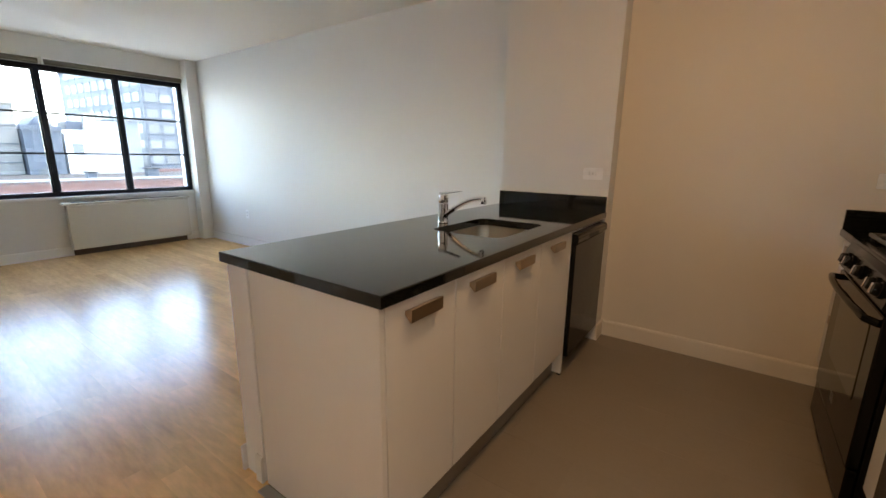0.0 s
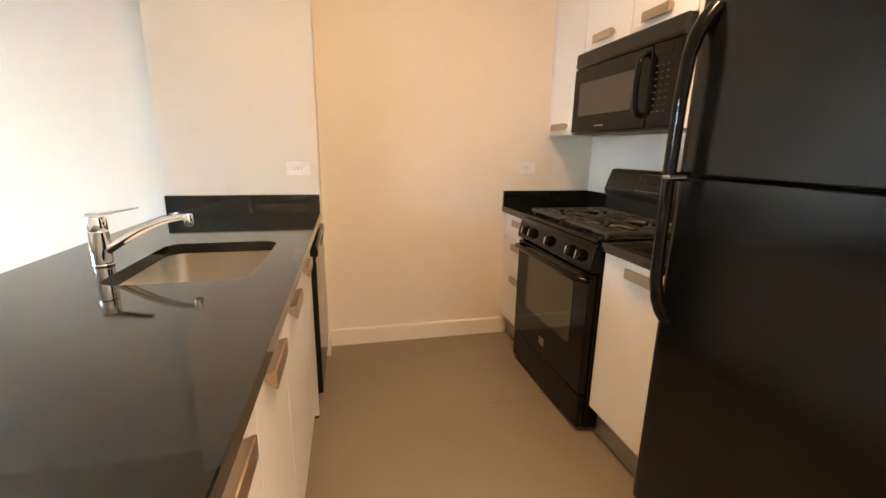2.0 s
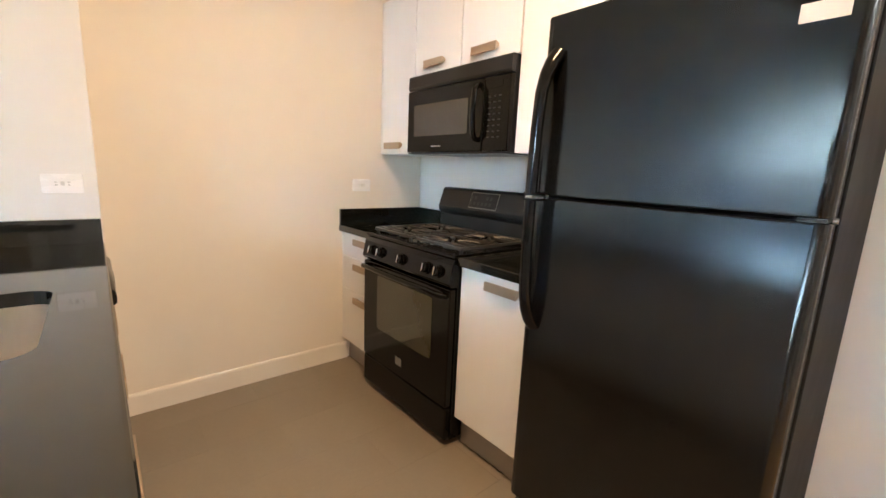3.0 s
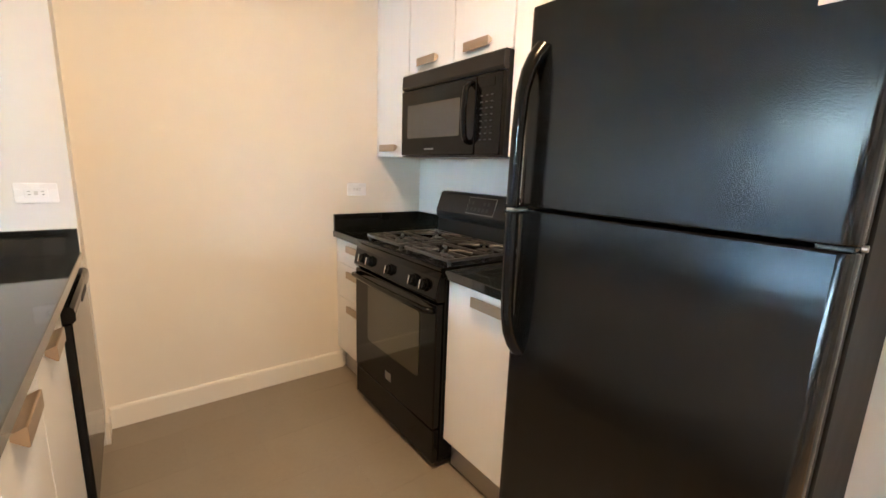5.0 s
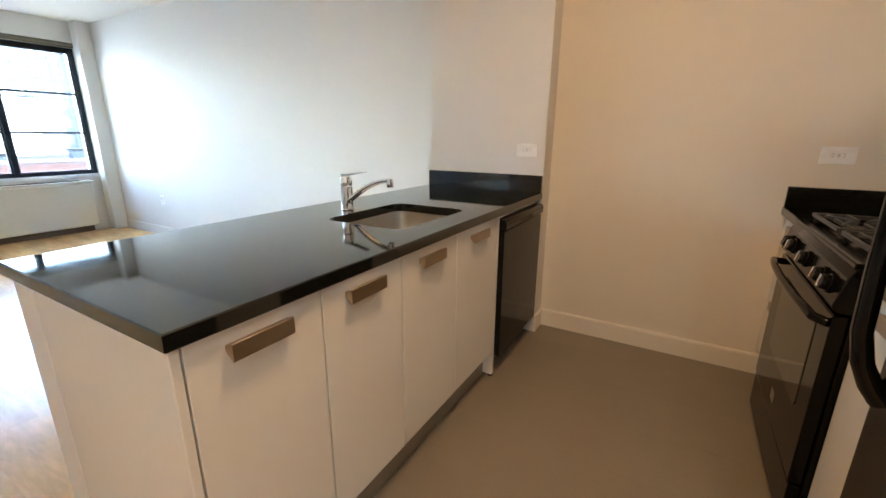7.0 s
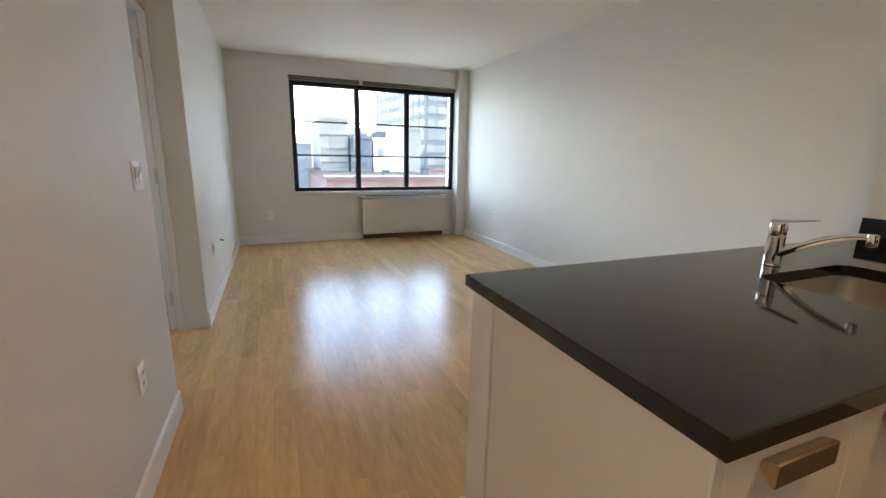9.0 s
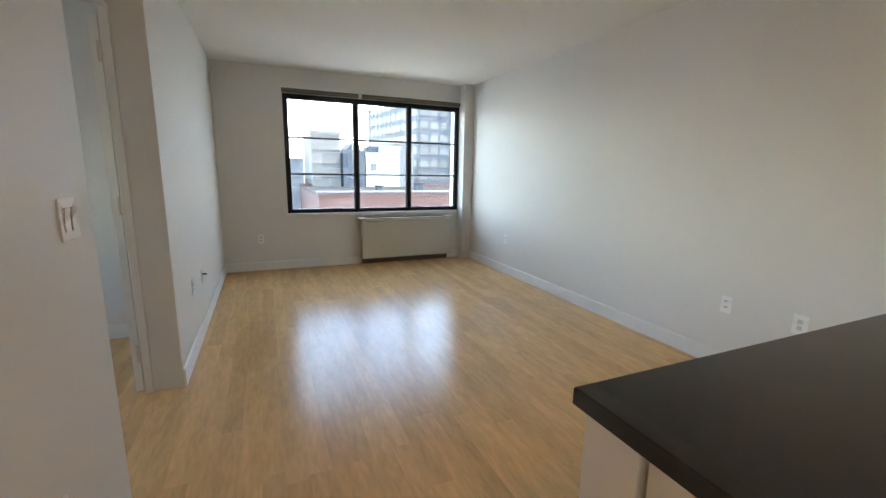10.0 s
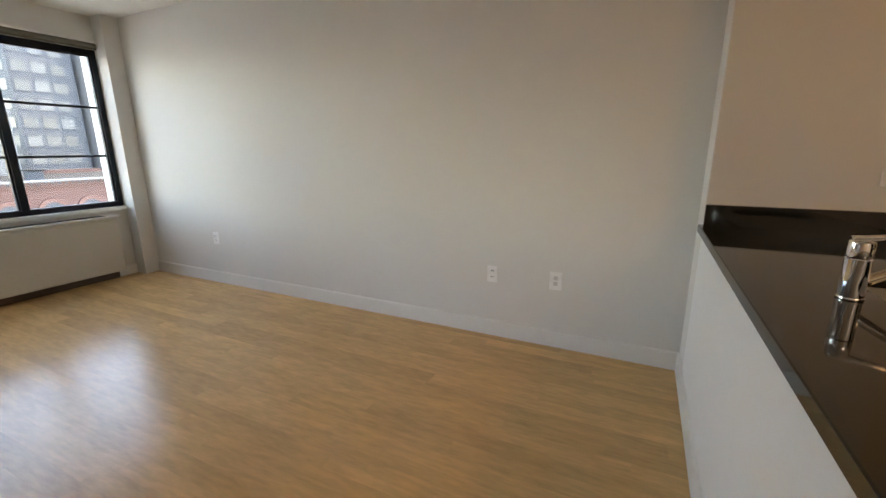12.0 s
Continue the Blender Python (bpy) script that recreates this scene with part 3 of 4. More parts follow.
for y in (2.50, 2.585, 2.79, 2.985, 3.07):
    a = Vector((1.166, y, 0.836))
    out = Vector((-0.977, 0, 0.21))
    k = part("knob", join(rod(a, a + out * 0.008, 0.029, n=24, bevel=0.002), rod(a + out * 0.008, a + out * 0.024, 0.024, 0.021, n=24, bevel=0.003)), GLOSS, rng)
    grip = box(-0.0032, 0.0032, -0.019, 0.019, 0.0, 0.009, 0.002)
    bmesh.ops.transform(grip, matrix=Matrix.Translation(a + out * 0.022) @ out.to_track_quat("Z", "Y").to_matrix().to_4x4(), verts=grip.verts[:])
    part("grip", grip, CHROME, k, "bright metal grip bar")
part("cooktop", join(box(1.19, 1.72, RY0 + 0.0, RY1 - 0.0, 0.894, 0.912, 0.004, 3), box(1.182, 1.215, RY0, RY1, 0.905, 0.922, 0.004, 3), box(1.7, 1.722, RY0, RY1, 0.905, 0.920, 0.003), box(1.215, 1.7, RY0, RY0 + 0.018, 0.905, 0.92, 0.003), box(1.215, 1.7, RY1 - 0.018, RY1, 0.905, 0.92, 0.003)), GLOSS, rng)
for by in (2.60, 2.985):
    for bx in (1.335, 1.585):
        b = part("burner", join(rod((bx, by, 0.912), (bx, by, 0.922), 0.048, n=28, bevel=0.002), rod((bx, by, 0.922), (bx, by, 0.932), 0.034, n=28, bevel=0.003)), IRON, rng)
for gy in (2.60, 2.985):
    bars = []
    y0, y1, x0, x1, z = gy - 0.17, gy + 0.17, 1.235, 1.69, 0.944
    for y in (y0, y1):
        bars.append(box(x0, x1, y - 0.005, y + 0.005, z - 0.008, z + 0.006, 0.002))
    for x in (x0, x0 + 0.042, (x0 + x1) / 2, x1 - 0.042, x1):
        bars.append(box(x - 0.005, x + 0.005, y0, y1, z - 0.009, z + 0.005, 0.002))
    for bx in (1.335, 1.585):
        for k in range(4):
            a = radians(45 + 90 * k)
            bars.append(tube([(bx + 0.025 * math.cos(a), gy + 0.025 * math.sin(a), z + 0.003), (bx + 0.07 * math.cos(a), gy + 0.07 * math.sin(a), z + 0.006), (bx + 0.112 * math.cos(a), gy + 0.15 * math.sin(a), z)], 0.007, n=6))
        bars.append(box(bx - 0.005, bx + 0.005, y0, gy - 0.035, z - 0.007, z + 0.008, 0.002))
        bars.append(box(bx - 0.005, bx + 0.005, gy + 0.035, y1, z - 0.007, z + 0.008, 0.002))
    for x in (x0 + 0.01, x1 - 0.01):
        for y in (y0 + 0.01, y1 - 0.01):
            bars.append(rod((x, y, 0.912), (x, y, z), 0.008, n=8))
    part("grate", join(*bars), IRON, rng, "cast iron pan grate")
guard = part("backguard", prism([(1.722, 0.905), (1.722, 1.02), (1.705, 1.04), (1.70, 1.065), (1.738, 1.172), (1.752, 1.182), (1.79, 1.182), (1.79, 0.905)], "y", RY0 + 0.004, RY1 - 0.004, 0.004), SATIN, rng)


def on_guard(y0, y1, u0, u1, d=0.002, name="display", mat=PRINT):
    """A plate on the slanted face of the backguard; u runs up the slope from 0 to 1."""
    def at(u, off):
        return (1.70 + 0.038 * u - 0.94 * off, 1.065 + 0.107 * u + 0.34 * off)
    return part(name, prism([at(u0, 0.0), at(u0, d), at(u1, d), at(u1, 0.0)], "y", y0, y1), mat, guard)


on_guard(2.675, 2.895, 0.08, 0.94, 0.0012, "display_frame", PRINT)
on_guard(2.680, 2.890, 0.13, 0.89, 0.0022, "display", SATIN)
for k in range(6):
    on_guard(2.72 + 0.031 * k, 2.738 + 0.031 * k, 0.25, 0.42, 0.003, "key", KEYPRINT)
    if k not in (2, 3):
        on_guard(2.72 + 0.031 * k, 2.738 + 0.031 * k, 0.55, 0.72, 0.003, "key", KEYPRINT)

# wall cabinets
UX, UT, UB = 1.498, 2.288, 1.372


def wall_cabinet(y0, y1, z0, doors, label):
    """doors: rows of y0, y1 and the handle's y0, y1."""
    c = thing("wall_cabinet", 1.66, (y0 + y1) / 2, z0, label, "cabinet", "wall cabinets")
    part("body", box(UX + 0.02, RX - 0.002, y0 + 0.001, y1 - 0.001, z0, UT, 0.001), CAB, c)
    for a, b, h0, h1 in doors:
        d = part("door", box(UX, UX + 0.018, a + 0.002, b - 0.002, z0 + 0.001, UT, 0.001), CAB, c)
        if h1 > h0:
            handle_bar(h0, h1, UX, z0 + 0.051, -1, d)
    return c


c = wall_cabinet(RY1 + 0.012, EY - 0.002, UB, [(RY1 + 0.014, EY - 0.018, 3.30, 3.475)], "tall white wall cabinet by the end wall")
part("filler_strip", box(UX, UX + 0.018, EY - 0.016, EY - 0.002, UB, UT), CAB, c)
wall_cabinet(2.40, RY1 + 0.010, 1.802, [(2.792, RY1 + 0.010, 2.915, 3.075), (2.402, 2.788, 2.53, 2.695)], "white two-door wall cabinet over the microwave")
wall_cabinet(2.02, 2.398, UB, [(2.02, 2.396, 2.115, 2.285)], "white wall cabinet beside the microwave")
wall_cabinet(1.24, 2.018, 1.815, [(1.63, 2.016, 0, 0), (1.242, 1.626, 0, 0)], "white wall cabinet over the refrigerator")

mw = thing("microwave", 1.64, 2.787, UB, "black over-the-range microwave under the wall cabinet", "microwave")
MX = 1.452
part("body", box(MX + 0.03, RX - 0.004, RY0 - 0.008, RY1 + 0.006, UB + 0.002, 1.797, 0.002), SATIN, mw)
part("vent_band", prism([(MX + 0.03, 1.718), (MX + 0.006, 1.718), (MX, 1.73), (MX + 0.004, 1.79), (MX + 0.012, 1.797), (MX + 0.03, 1.797)], "y", RY0 - 0.008, RY1 + 0.006, 0.002), SATIN, mw)
d = part("door", box(MX, MX + 0.029, 2.565, RY1 + 0.006, UB + 0.006, 1.712, 0.005, 3), GLOSS, mw)
part("window", prism(rounded(2.67, 3.115, 1.465, 1.635, 0.008, 3), "x", MX - 0.0015, MX + 0.003), MWGLASS, d, "brownish mesh window")
part("emblem", box(MX - 0.0012, MX + 0.002, 2.87, 2.95, 1.405, 1.413), PRINT, d, "small grey maker's mark")
hp = [(MX, 2.592, 1.432), (MX - 0.018, 2.592, 1.437)] + [(MX - 0.035 - 0.008 * math.sin(math.pi * k / 8), 2.592, 1.455 + 0.205 * k / 8) for k in range(9)] + [(MX - 0.018, 2.592, 1.678), (MX, 2.592, 1.683)]
part("handle", tube(hp, 0.0115, n=12, flat=1.4, side=(0, 1, 0)), GLOSS, d)
cp = part("control_panel", box(MX + 0.002, MX + 0.029, RY0 - 0.008, 2.562, UB + 0.006, 1.712, 0.004), GLOSS, mw)
for r in range(8):
    for q in range(3):
        part("key", box(MX + 0.0005, MX + 0.0025, 2.455 + 0.032 * q, 2.469 + 0.032 * q, 1.44 + 0.026 * r, 1.445 + 0.026 * r), KEYPRINT, cp)
part("clock", box(MX + 0.0005, MX + 0.0025, 2.45, 2.545, 1.66, 1.69), GLOSS, cp)
part("bottom_lip", box(MX + 0.005, MX + 0.16, RY0, RY1, UB - 0.004, UB + 0.003, 0.001), SATIN, mw, "dark underside edge")

# refrigerator
FY0, FY1, FRX = 1.250, 1.980, 1.125
fr = thing("refrigerator", 1.45, 1.61, 0, "black textured top-freezer refrigerator", "refrigerator")
part("body", box(FRX + 0.075, RX - 0.03, FY0 - 0.004, FY1 - 0.004, 0.03, 1.735, 0.006, 3), FRIDGESIDE, fr)
for z0, z1, nm in ((0.10, 1.204, "lower_door"), (1.214, 1.748, "freezer_door")):
    prof = [(FRX + 0.026, FY0), (FRX + 0.026, FY1)] + [(FRX + 0.022 - 0.022 * math.sin(radians(a)), FY1 - 0.022 + 0.022 * math.cos(radians(a))) for a in range(0, 91, 15)] + [(FRX + 0.022 - 0.022 * math.cos(radians(a)), FY0 + 0.022 - 0.022 * math.sin(radians(a))) for a in range(0, 91, 15)]
    d = part(nm, prism(prof, "z", z0, z1, 0.004), FRIDGE, fr)
    part("liner", box(FRX + 0.027, FRX + 0.066, FY0 + 0.001, FY1 - 0.001, z0, z1, 0.004), FRIDGESIDE, d, "matt black door edge")
    if nm == "lower_door":
        pts = [(FRX + 0.004, 1.939, 0.775), (FRX - 0.016, 1.942, 0.80), (FRX - 0.034, 1.945, 0.84), (FRX - 0.046, 1.947, 0.90), (FRX - 0.050, 1.949, 1.02), (FRX - 0.050, 1.950, 1.12), (FRX - 0.050, 1.950, 1.2035)]
        arm = box(FRX - 0.064, FRX + 0.002, 1.931, 1.969, 1.196, 1.2035, 0.0015)
    else:
        pts = [(FRX + 0.004, 1.928, 1.640), (FRX - 0.016, 1.935, 1.612), (FRX - 0.034, 1.940, 1.575), (FRX - 0.046, 1.944, 1.52), (FRX - 0.050, 1.947, 1.42), (FRX - 0.050, 1.949, 1.30), (FRX - 0.050, 1.950, 1.2145)]
        arm = box(FRX - 0.064, FRX + 0.002, 1.931, 1.969, 1.2145, 1.222, 0.0015)
    part("handle", join(tube(pts, [0.021, 0.019, 0.017, 0.0155, 0.015, 0.015, 0.015], n=16, flat=1.4), arm), GLOSS, d, "glossy black bow handle")
    part("gasket", box(FRX + 0.067, FRX + 0.074, FY0 + 0.012, FY1 - 0.012, z0 + 0.012, z1 - 0.012), SATIN, d)
    if nm == "freezer_door":
        part("sticker", box(FRX - 0.0012, FRX + 0.001, 1.285, 1.362, 1.592, 1.628), STICKER, d, "white paper sticker")
part("hinge", join(box(FRX + 0.003, FRX + 0.07, FY0 + 0.006, FY0 + 0.055, 1.2055, 1.2125), rod((FRX + 0.02, FY0 + 0.02, 1.2), (FRX + 0.02, FY0 + 0.02, 1.217), 0.008)), SATIN, fr, "black hinge between the doors")
part("handle_bracket", box(FRX - 0.06, FRX - 0.001, 1.936, 1.964, 1.206, 1.212, 0.001), STEEL, fr, "bright strip between the two handles")
part("hinge_pin", rod((FRX + 0.045, FY0 + 0.004, 1.209), (FRX + 0.045, FY0 - 0.004, 1.209), 0.006, n=12), STEEL, fr, "small steel pin")
part("hinge_cover", box(FRX + 0.01, FRX + 0.12, FY0 + 0.004, FY0 + 0.06, 1.736, 1.757, 0.004), SATIN, fr)
part("grille", join(*[box(FRX + 0.03, FRX + 0.05, FY0 + 0.01, FY1 - 0.01, 0.035 + 0.018 * k, 0.045 + 0.018 * k) for k in range(3)]), SATIN, fr)


# ---- outlets and switches, drawn facing +y at the origin ----
def plate(name, w, h, label, category, group=""):
    t = thing(name, 0, 0, 0, label, category, group)
    part("plate", prism(rounded(-w / 2, w / 2, -h / 2, h / 2, 0.006, 3), "y", 0.0005, 0.0062, 0.002), PLATE, t)
    return t


def receptacle(t, cx, cz, up=True):
    r = part("receptacle", prism(rounded(cx - 0.017, cx + 0.017, cz - 0.014, cz + 0.014, 0.006, 3), "y", 0.006, 0.0085, 0.0006), PLATE, t)
    for s in (-1, 1):
        a = (cx + 0.0065 * s, cz + 0.003) if up else (cx + 0.003, cz + 0.0065 * s)
        w, h = (0.0027, 0.0052) if up else (0.0052, 0.0027)
        part("slot", box(a[0] - w, a[0] + w, 0.0084, 0.0089, a[1] - h, a[1] + h), SLOT, r)
    return r


wall_outlet = plate("wall_outlet", 0.074, 0.118, "white duplex wall outlet above the baseboard", "outlet", "wall outlets")
receptacle(wall_outlet, 0, 0.021), receptacle(wall_outlet, 0, -0.021)
wall_outlet.matrix_basis = pose(-1.924, LY, 0.452, 0, 0, 180)
copy_thing(wall_outlet, pose(-4.775, LY, 0.455, 0, 0, 180))
copy_thing(wall_outlet, pose(-1.385, SY + 0.006, 0.435, 0, 0, 0))
copy_thing(wall_outlet, pose(-3.527, SY, 0.47, 0, 0, 0))
copy_thing(wall_outlet, pose(WX, 0.66, 0.41, 0, 0, -90))
copy_thing(wall_outlet, pose(-0.757, 1.72, 0.665, 0, 0, 90))
jack = plate("wall_jack", 0.080, 0.122, "white media jack plate on the wall", "outlet")
part("jack", box(-0.013, 0.013, 0.006, 0.009, 0.006, 0.032, 0.002), JACK, jack), part("jack", box(-0.013, 0.013, 0.006, 0.009, -0.032, -0.006, 0.002), JACK, jack)
jack.matrix_basis = pose(-1.495, LY, 0.458, 0, 0, 180)
coax = plate("cable_outlet", 0.072, 0.116, "white cable outlet with a protruding dark connector", "outlet")
part("connector", join(rod((0, 0.006, 0.0), (0, 0.024, 0.0), 0.006, n=14), rod((0, 0.022, 0), (-0.012, 0.034, -0.004), 0.007, n=12)), SLOT, coax)
coax.matrix_basis = pose(-3.985, SY, 0.455, 0, 0, 0)
gfci = plate("counter_outlet", 0.128, 0.078, "white horizontal counter outlet plate", "outlet", "counter outlets")
part("insert", box(-0.034, 0.034, 0.006, 0.009, -0.017, 0.017, 0.001), PLATE, gfci)
for s in (-1, 1):
    for z in (-0.006, 0.006):
        part("slot", box(0.02 * s - 0.004, 0.02 * s + 0.004, 0.0088, 0.0094, z - 0.001, z + 0.001), PRINT, gfci)
part("button", box(-0.006, 0.006, 0.009, 0.0105, -0.008, 0.008, 0.0008), JACK, gfci)
gfci.matrix_basis = pose(-0.078, PY, 1.162, 0, 0, 180)
copy_thing(gfci, pose(1.355, EY, 1.166, 0, 0, 180))
switch = plate("light_switch", 0.118, 0.118, "white double rocker light switch", "switch")
for s in (-1, 1):
    part("rocker", prism([(0.006, -0.033), (0.0095, -0.033), (0.0075, 0.0), (0.0125, 0.033), (0.006, 0.033)], "x", 0.023 * s - 0.0165, 0.023 * s + 0.0165, 0.0008), PLATE, switch)
    part("gap", join(*[box(0.023 * s + e - 0.001, 0.023 * s + e + 0.001, 0.0058, 0.0064, -0.035, 0.035) for e in (-0.0185, 0.0185)]), SLOT, switch)
switch.matrix_basis = pose(-1.675, SY + 0.006, 1.166, 0, 0, 0)

sprinkler = thing("sprinkler_head", -3.35, SY, 2.36, "small chrome sidewall sprinkler head", "sprinkler")
part("rosette", rod((-3.35, SY, 2.36), (-3.35, SY + 0.012, 2.36), 0.033, n=24, bevel=0.004), PLATE, sprinkler)
part("head", join(rod((-3.35, SY + 0.012, 2.36), (-3.35, SY + 0.05, 2.36), 0.011, n=14), box(-3.375, -3.325, SY + 0.046, SY + 0.062, 2.366, 2.369)), CHROME, sprinkler)

# ---- bedroom door, swung open ----
door1 = thing("door_1", -2.94, 0.0, 0, "white bedroom door standing open behind the partition", "door", kind="structure")
part("door_stop", join(box(-2.939, -2.928, 0.034, 0.075, 0, 2.10, 0.002), box(-2.928, -1.87, 0.034, 0.075, 2.088, 2.10, 0.002), box(-1.870, -1.859, 0.034, 0.075, 0, 2.10, 0.002)), TRIM, door1)
leaf = part("door_leaf", box(-3.84, -2.952, -0.018, 0.022, 0.012, 2.055, 0.003), TRIM, door1)
for z in (0.25, 1.10, 1.88):
    part("hinge", join(rod((-2.941, 0.018, z - 0.05), (-2.941, 0.018, z + 0.05), 0.009, n=12), box(-2.9395, -2.9365, 0.02, 0.055, z - 0.05, z + 0.05)), STEEL, door1, "steel door hinge")
part("handle", join(rod((-3.78, -0.018, 1.0), (-3.78, -0.066, 1.0), 0.011), rod((-3.78, -0.066, 1.0), (-3.67, -0.066, 1.0), 0.009)), NICKEL, leaf)


# ---- floors ----
wood = thing("floor_boards", -3.0, 1.8, -0.012, "warm honey bamboo floor boards laid towards the window", "floor", kind="structure")
PW = 0.0955
rnd = random.Random(4)


def board_mesh(length):
    bm = box(-length / 2, length / 2, -PW / 2, PW / 2, -0.012, 0.0)
    top_edges = [e for e in bm.edges if all(v.co.z > -0.001 for v in e.verts)]
    bmesh.ops.bevel(bm, geom=top_edges, offset=0.00025, segments=1, affect="EDGES")
    mesh = bpy.data.meshes.new("plank")
    bm.to_mesh(mesh)
    bm.free()
    mesh.materials.append(PLANK)
    return mesh


def lay_planks():
    """Rows of boards along x, cut at the room's edges; those near the walk are single objects."""
    lengths = (0.92, 1.22, 1.52, 1.83)
    shared = {}
    rest = []
    count = 0
    y = -2.965
    while y < LY:
        x = -6.0 - rnd.random() * 1.5
        end = RX if y + PW / 2 < 1.236 else -0.612
        start = -4.1 if y < 0.0 else -6.0
        while x < end:
            ln = rnd.choice(lengths)
            a, b = max(x, start), min(x + ln, end)
            x += ln
            if b - a < 0.03:
                continue
            cy = y + PW / 2
            if y > 0.2 and cy < LY and a > -5.99 and count < 300:
                key = round(b - a, 4)
                if key not in shared:
                    shared[key] = board_mesh(key)
                ob = new("plank", shared[key])
                ob.parent = wood
                ob.location = Vector(((a + b) / 2, cy, 0.0)) - wood.location
                count += 1
            else:
                rest.append((a, b, cy))
        y += PW
    verts, faces = [], []
    for a, b, cy in rest:
        n = len(verts)
        for z, d in ((-0.012, 0.0), (-0.00025, 0.0), (0.0, 0.00025)):
            verts += [(a + d, cy - PW / 2 + d, z), (b - d, cy - PW / 2 + d, z), (b - d, cy + PW / 2 - d, z), (a + d, cy + PW / 2 - d, z)]
        for r in (0, 4):
            faces += [(n + r + i, n + r + (i + 1) % 4, n + r + 4 + (i + 1) % 4, n + r + 4 + i) for i in range(4)]
        faces.append((n + 8, n + 9, n + 10, n + 11))
    mesh = bpy.data.meshes.new("planks")
    mesh.from_pydata([tuple(Vector(v) - wood.location) for v in verts], [], faces)
    mesh.materials.append(PLANK)
    ob = new("planks", mesh)
    ob.parent = wood
    tagged(ob, kind="stuff")


lay_planks()

tiles = thing("floor_tiles", 0.6, 2.4, -0.012, "matt taupe porcelain kitchen floor tiles", "floor", kind="structure")
part("grout", box(-0.61, RX - 0.001, 1.26, EY + 0.05, -0.0115, -0.0007), GROUT, tiles)


def lay_tiles():
    shared = {}
    row, y = 0, 2.42 - 4 * 0.305
    while y < EY:
        x = 0.62 - 3 * 0.61 + (0.305 if row % 2 == 0 else 0)
        while x < RX:
            x0, x1, y0, y1 = max(x, -0.61), min(x + 0.61, RX), max(y, 1.26), min(y + 0.305, EY + 0.05)
            x += 0.61
            if x1 - x0 < 0.03 or y1 - y0 < 0.02:
                continue
            key = (round(x1 - x0, 3), round(y1 - y0, 3))
            if key not in shared:
                w, d = key[0] / 2 - 0.0005, key[1] / 2 - 0.0005
                bm = box(-w, w, -d, d, -0.009, 0.0)
                bmesh.ops.bevel(bm, geom=[e for e in bm.edges if all(v.co.z > -0.001 for v in e.verts)], offset=0.0002, segments=1, affect="EDGES")
                mesh = bpy.data.meshes.new("tile")
                bm.to_mesh(mesh)
                bm.free()
                mesh.materials.append(TILE)
                shared[key] = mesh
            ob = new("tile", shared[key])
            ob.parent = tiles
            ob.location = Vector(((x0 + x1) / 2, (y0 + y1) / 2, 0.0)) - tiles.location
        row, y = row + 1, y + 0.305


lay_tiles()
structure("trim_threshold", prism([(1.2375, -0.006), (1.2375, 0.002), (1.241, 0.0045), (1.276, 0.0045), (1.2795, 0.002), (1.2795, -0.006)], "x", -0.611, RX - 0.015), KICK, "grey metal strip between boards and tiles", "floor trim")

# ---- the street outside ----
# out of view; its pale colour is added bounce light for the ceiling
structure("ground", box(-3000, 3000, -3000, 3000, -16.2, -16.0), BOUNCE_GROUND, "unseen ground far below, made pale to bounce daylight upwards", "ground")


def far_building(name, x0, x1, y0, y1, z1, wall, label, rows=(), cols=(), win=(1.6, 1.5), turn=0.0, pier=None, side_cols=()):
    """A block whose front is its +x side, with a parapet and recessed windows. rows: sill heights; cols: window centres along y; side_cols: window centres along x on its -y side."""
    b = thing(name, x1, (y0 + y1) / 2, -16.0, label, "building")
    part("wall", box(x0, x1, y0, y1, -16.0, z1), wall, b, smooth=False)
    part("parapet", join(box(x1 - 0.4, x1 + 0.15, y0 - 0.1, y1 + 0.1, z1, z1 + 0.35), box(x0, x0 + 0.4, y0 - 0.1, y1 + 0.1, z1, z1 + 0.35)), wall, b, smooth=False)
    part("roof", box(x0 + 0.4, x1 - 0.4, y0, y1, z1, z1 + 0.06), ROOF, b, smooth=False)
    for z in rows:
        for y in cols:
            w = part("window", join(box(x1 - 0.02, x1 + 0.05, y - win[0] / 2 - 0.08, y + win[0] / 2 + 0.08, z - 0.1, z), box(x1 - 0.02, x1 + 0.05, y - win[0] / 2 - 0.08, y + win[0] / 2 + 0.08, z + win[1], z + win[1] + 0.1)), pier or wall, b, smooth=False)
            part("pane", box(x1 - 0.02, x1 + 0.02, y - win[0] / 2, y + win[0] / 2, z, z + win[1]), FARGLASS, w, smooth=False)
        for x in side_cols:
            w = part("window", join(*[box(x - win[0] / 2 - 0.08, x + win[0] / 2 + 0.08, y0 - 0.05, y0 + 0.02, e, e + 0.1) for e in (z - 0.1, z + win[1])]), pier or wall, b, smooth=False)
            part("pane", box(x - win[0] / 2, x + win[0] / 2, y0 - 0.02, y0 + 0.02, z, z + win[1]), FARGLASS, w, smooth=False)
    if turn:
        b.rotation_euler = (0, 0, radians(turn))
    return b


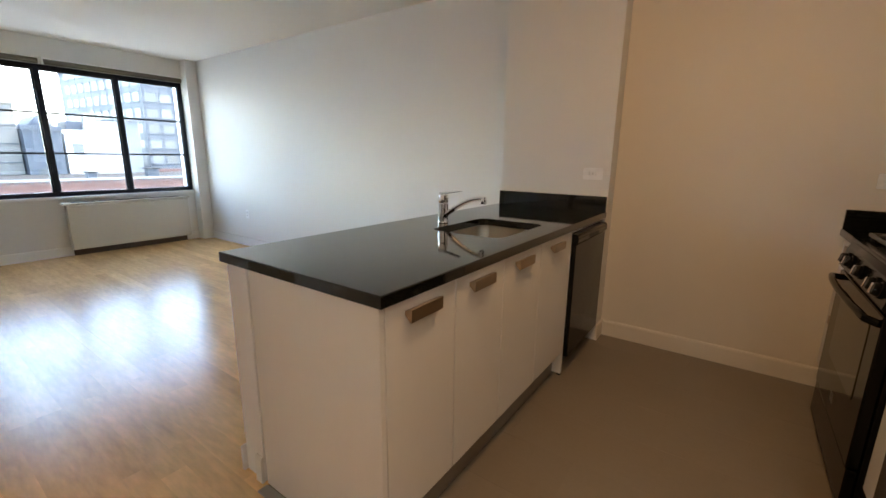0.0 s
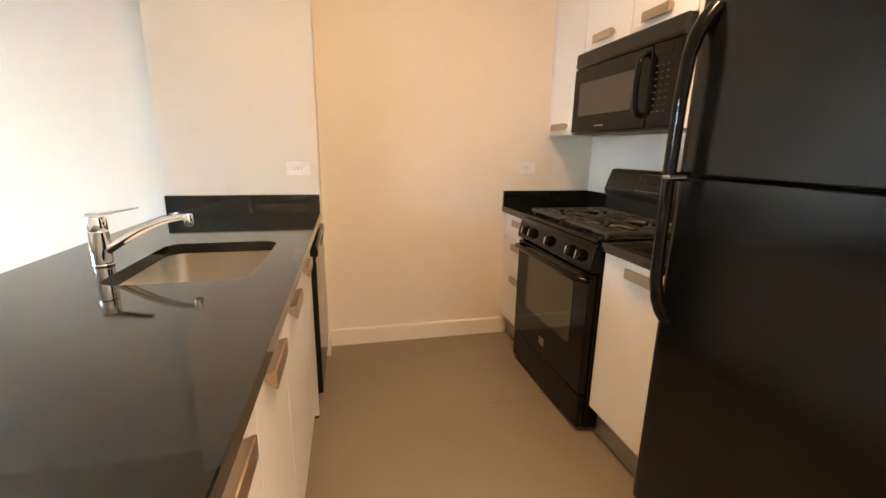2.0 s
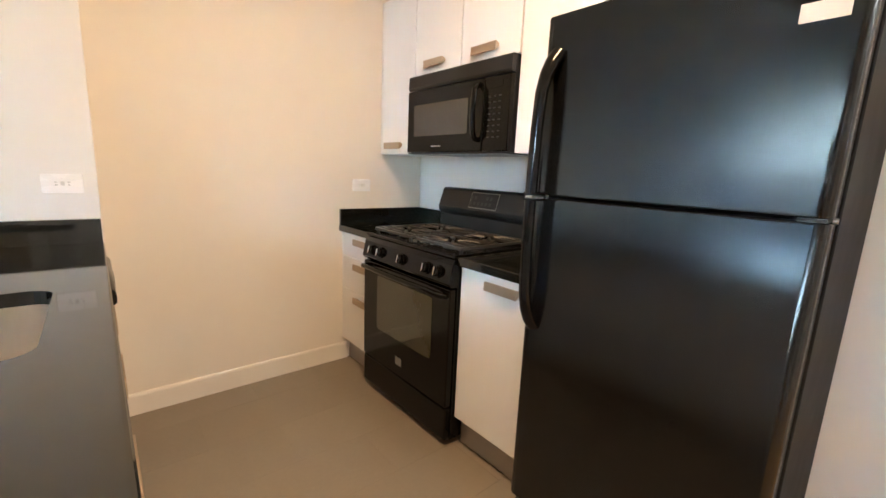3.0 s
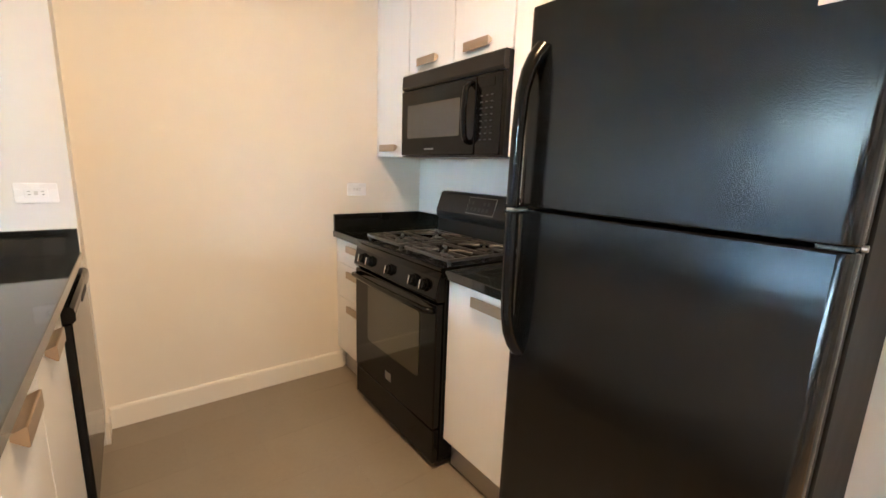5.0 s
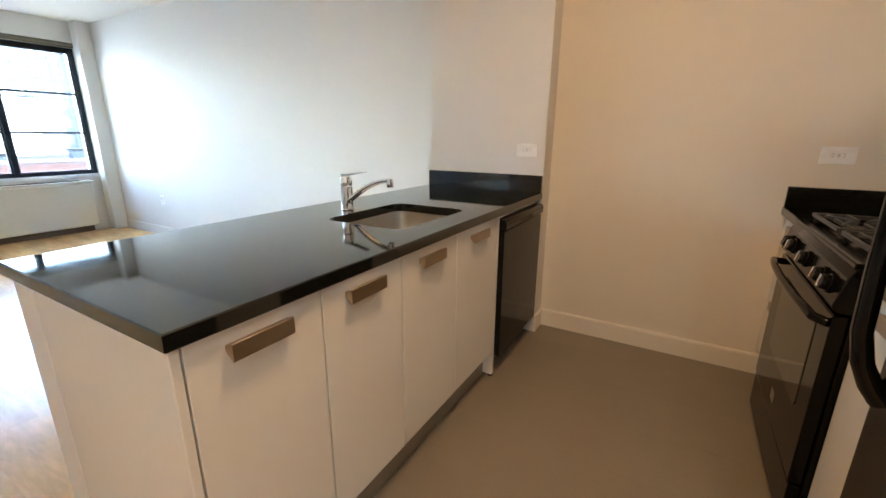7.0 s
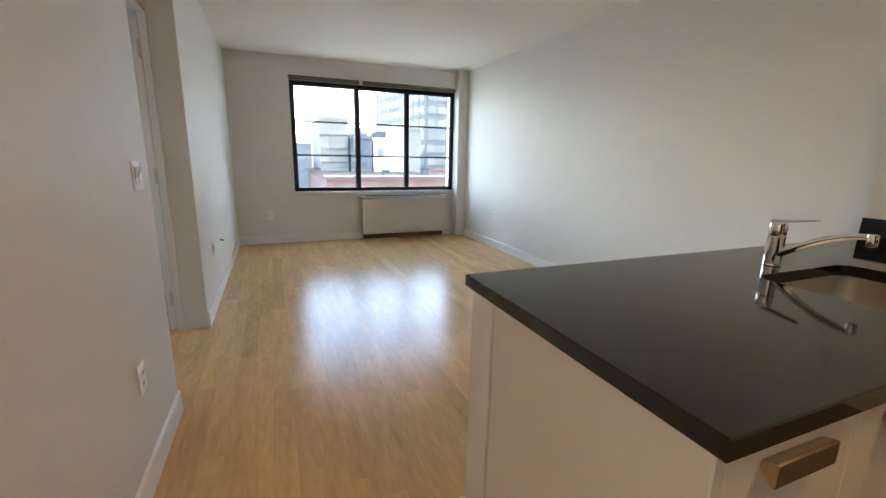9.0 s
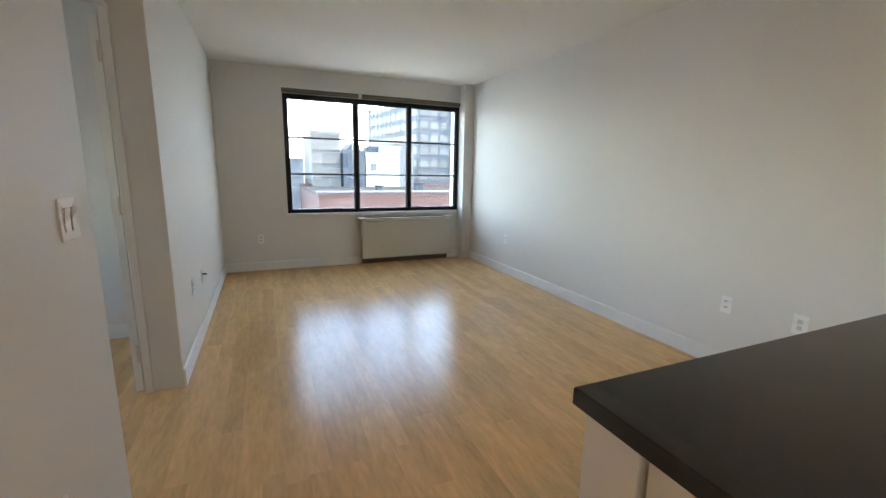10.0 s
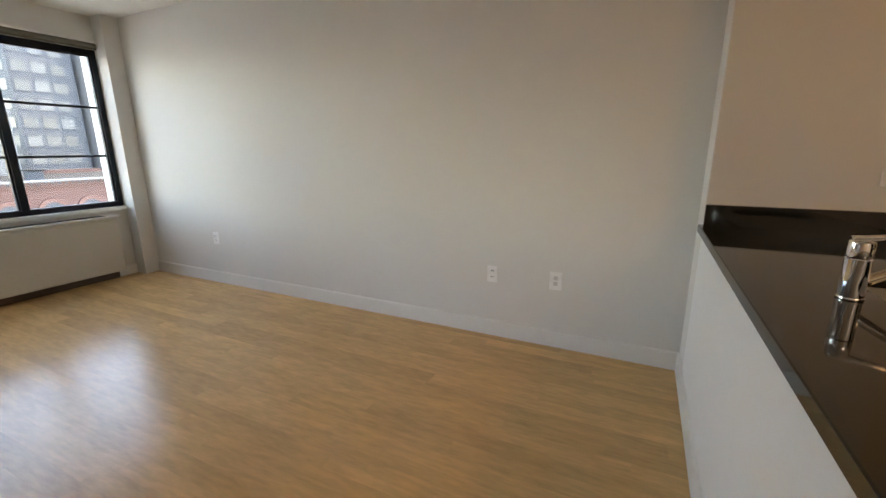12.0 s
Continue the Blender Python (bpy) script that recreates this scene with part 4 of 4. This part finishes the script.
# brick block across the street with arched heads
brick = far_building("brick_building", -46, -30, 4.15, 40, -0.55, BRICK, "low red brick building with pale cornice and flat roof")
part("cornice", box(-30.1, -29.7, 3.95, 40.2, -0.30, -0.18), FARGREY, brick, "pale stone cornice", smooth=False)
for k in range(20):
    y = 4.95 + 1.76 * k
    w = part("window", prism([(y - 0.45, -3.4), (y + 0.45, -3.4)] + [(y + 0.45 * math.cos(radians(a)), -1.75 + 0.35 * math.sin(radians(a))) for a in range(0, 181, 20)], "x", -30.0, -29.93), SLATE, brick, smooth=False)
    arc = [(math.cos(radians(a)), math.sin(radians(a))) for a in range(0, 181, 15)]
    part("arch", prism([(y + 0.66 * c, -1.75 + 0.56 * d) for c, d in arc] + [(y + 0.46 * c, -1.75 + 0.36 * d) for c, d in arc[::-1]], "x", -30.0, -29.9), BRICKARCH, w, "paler brick arch", smooth=False)
part("dentils", join(*[box(-30.0, -29.85, 4.25 + 0.3 * k, 4.4 + 0.3 * k, -0.46, -0.32) for k in range(90)]), SLATE, brick, "row of dark cornice blocks", smooth=False)
part("sign_lettering", join(*[box(-29.98, -29.96, 5.1 + 0.22 * k, 5.24 + 0.22 * k, -1.10, -0.90 - 0.05 * (k % 3 == 1)) for k in range(8)]), FADED, brick, "worn pale painted lettering", smooth=False)
for y, s in ((9.2, 0.5), (12.6, 0.7), (16.5, 0.6)):
    v = thing("roof_vent", -33, y, -0.49, "grey metal vent on the brick building's roof", "vent", "roof vents")
    part("duct", box(-33.4, -32.8, y - s / 2, y + s / 2, -0.49, -0.49 + s, 0.04), SLATE, v)
    part("cap", box(-33.5, -32.7, y - s / 2 - 0.08, y + s / 2 + 0.08, -0.49 + s, -0.40 + s, 0.03), ROOF, v)

# large office block behind
far_building("office_building", -75, -55, 20.3, 25.7, 11.1, SLATE, "large blue-grey office block with rows of windows", rows=[-1.6 + 1.72 * k for k in range(8)],
             cols=[21.15 + 1.55 * k for k in range(3)], win=(1.15, 0.95), pier=SLATE, turn=6.4, side_cols=[-56.2 - 1.85 * k for k in range(10)])
far_building("stair_tower", -72, -54.9, 26.2, 30.2, 12.4, FARGREY, "pale banded stair tower beside the office block", rows=[-3 + 0.86 * k for k in range(17)], cols=[28.2], win=(3.3, 0.3), turn=6.4)
far_building("white_building", -56, -45, 12.5, 14.65, 3.55, PALE, "plain white rendered building behind the brick roof", rows=[], cols=[])
far_building("white_annex", -55, -45, 10.9, 12.48, 2.75, PALE, "lower white rendered building with one window", rows=[1.2], cols=[11.7], win=(0.7, 0.8))
far_building("side_annex", -54, -45.2, 14.75, 16.35, 4.1, FARGREY, "narrow pale grey building", rows=[], cols=[])
bulk = thing("roof_box", -47, 11.9, 2.81, "dark blue-grey plant box on a white roof", "roof house")
part("body", box(-48.5, -46, 11.35, 12.45, 2.81, 3.85, 0.03), SLATE, bulk)
far_building("panel_building", -54, -45, 5.3, 8.2, 4.8, BEIGE, "pale beige building with panel joints", rows=[], cols=[])
panels = bpy.data.objects["panel_building"]
for z in (0.4, 1.8, 3.2):
    part("panel_joint", box(-45.0, -44.9, 5.35, 8.15, z, z + 0.09), SLATE, panels, smooth=False)
far_building("dark_building", -52, -44, 8.3, 10.5, 2.9, SLATE, "dark blue-grey building with a stepped top", rows=[-0.8], cols=[9.4], win=(1.0, 0.8))
cap = thing("roof_house", -46, 9.4, 2.9, "dark tapered roof house", "roof house")
part("body", prism([(8.5, 2.9), (10.4, 2.9), (10.3, 3.9), (9.5, 4.1)], "x", -50, -45.2), SLATE, cap)
far_building("terrace_building", -90, -70, -22, 6.6, 2.6, FARGREY, "row of grey low buildings in the distance", rows=[-3.2, -0.4], cols=[-20 + 2.6 * k for k in range(10)], win=(1.3, 1.5))
far_building("corner_building", -60, -48, -12, 4.4, 0.4, FARGREY, "pale building at the street corner", rows=[-3.0, -1.2], cols=[-10 + 2.2 * k for k in range(6)], win=(1.2, 1.0))
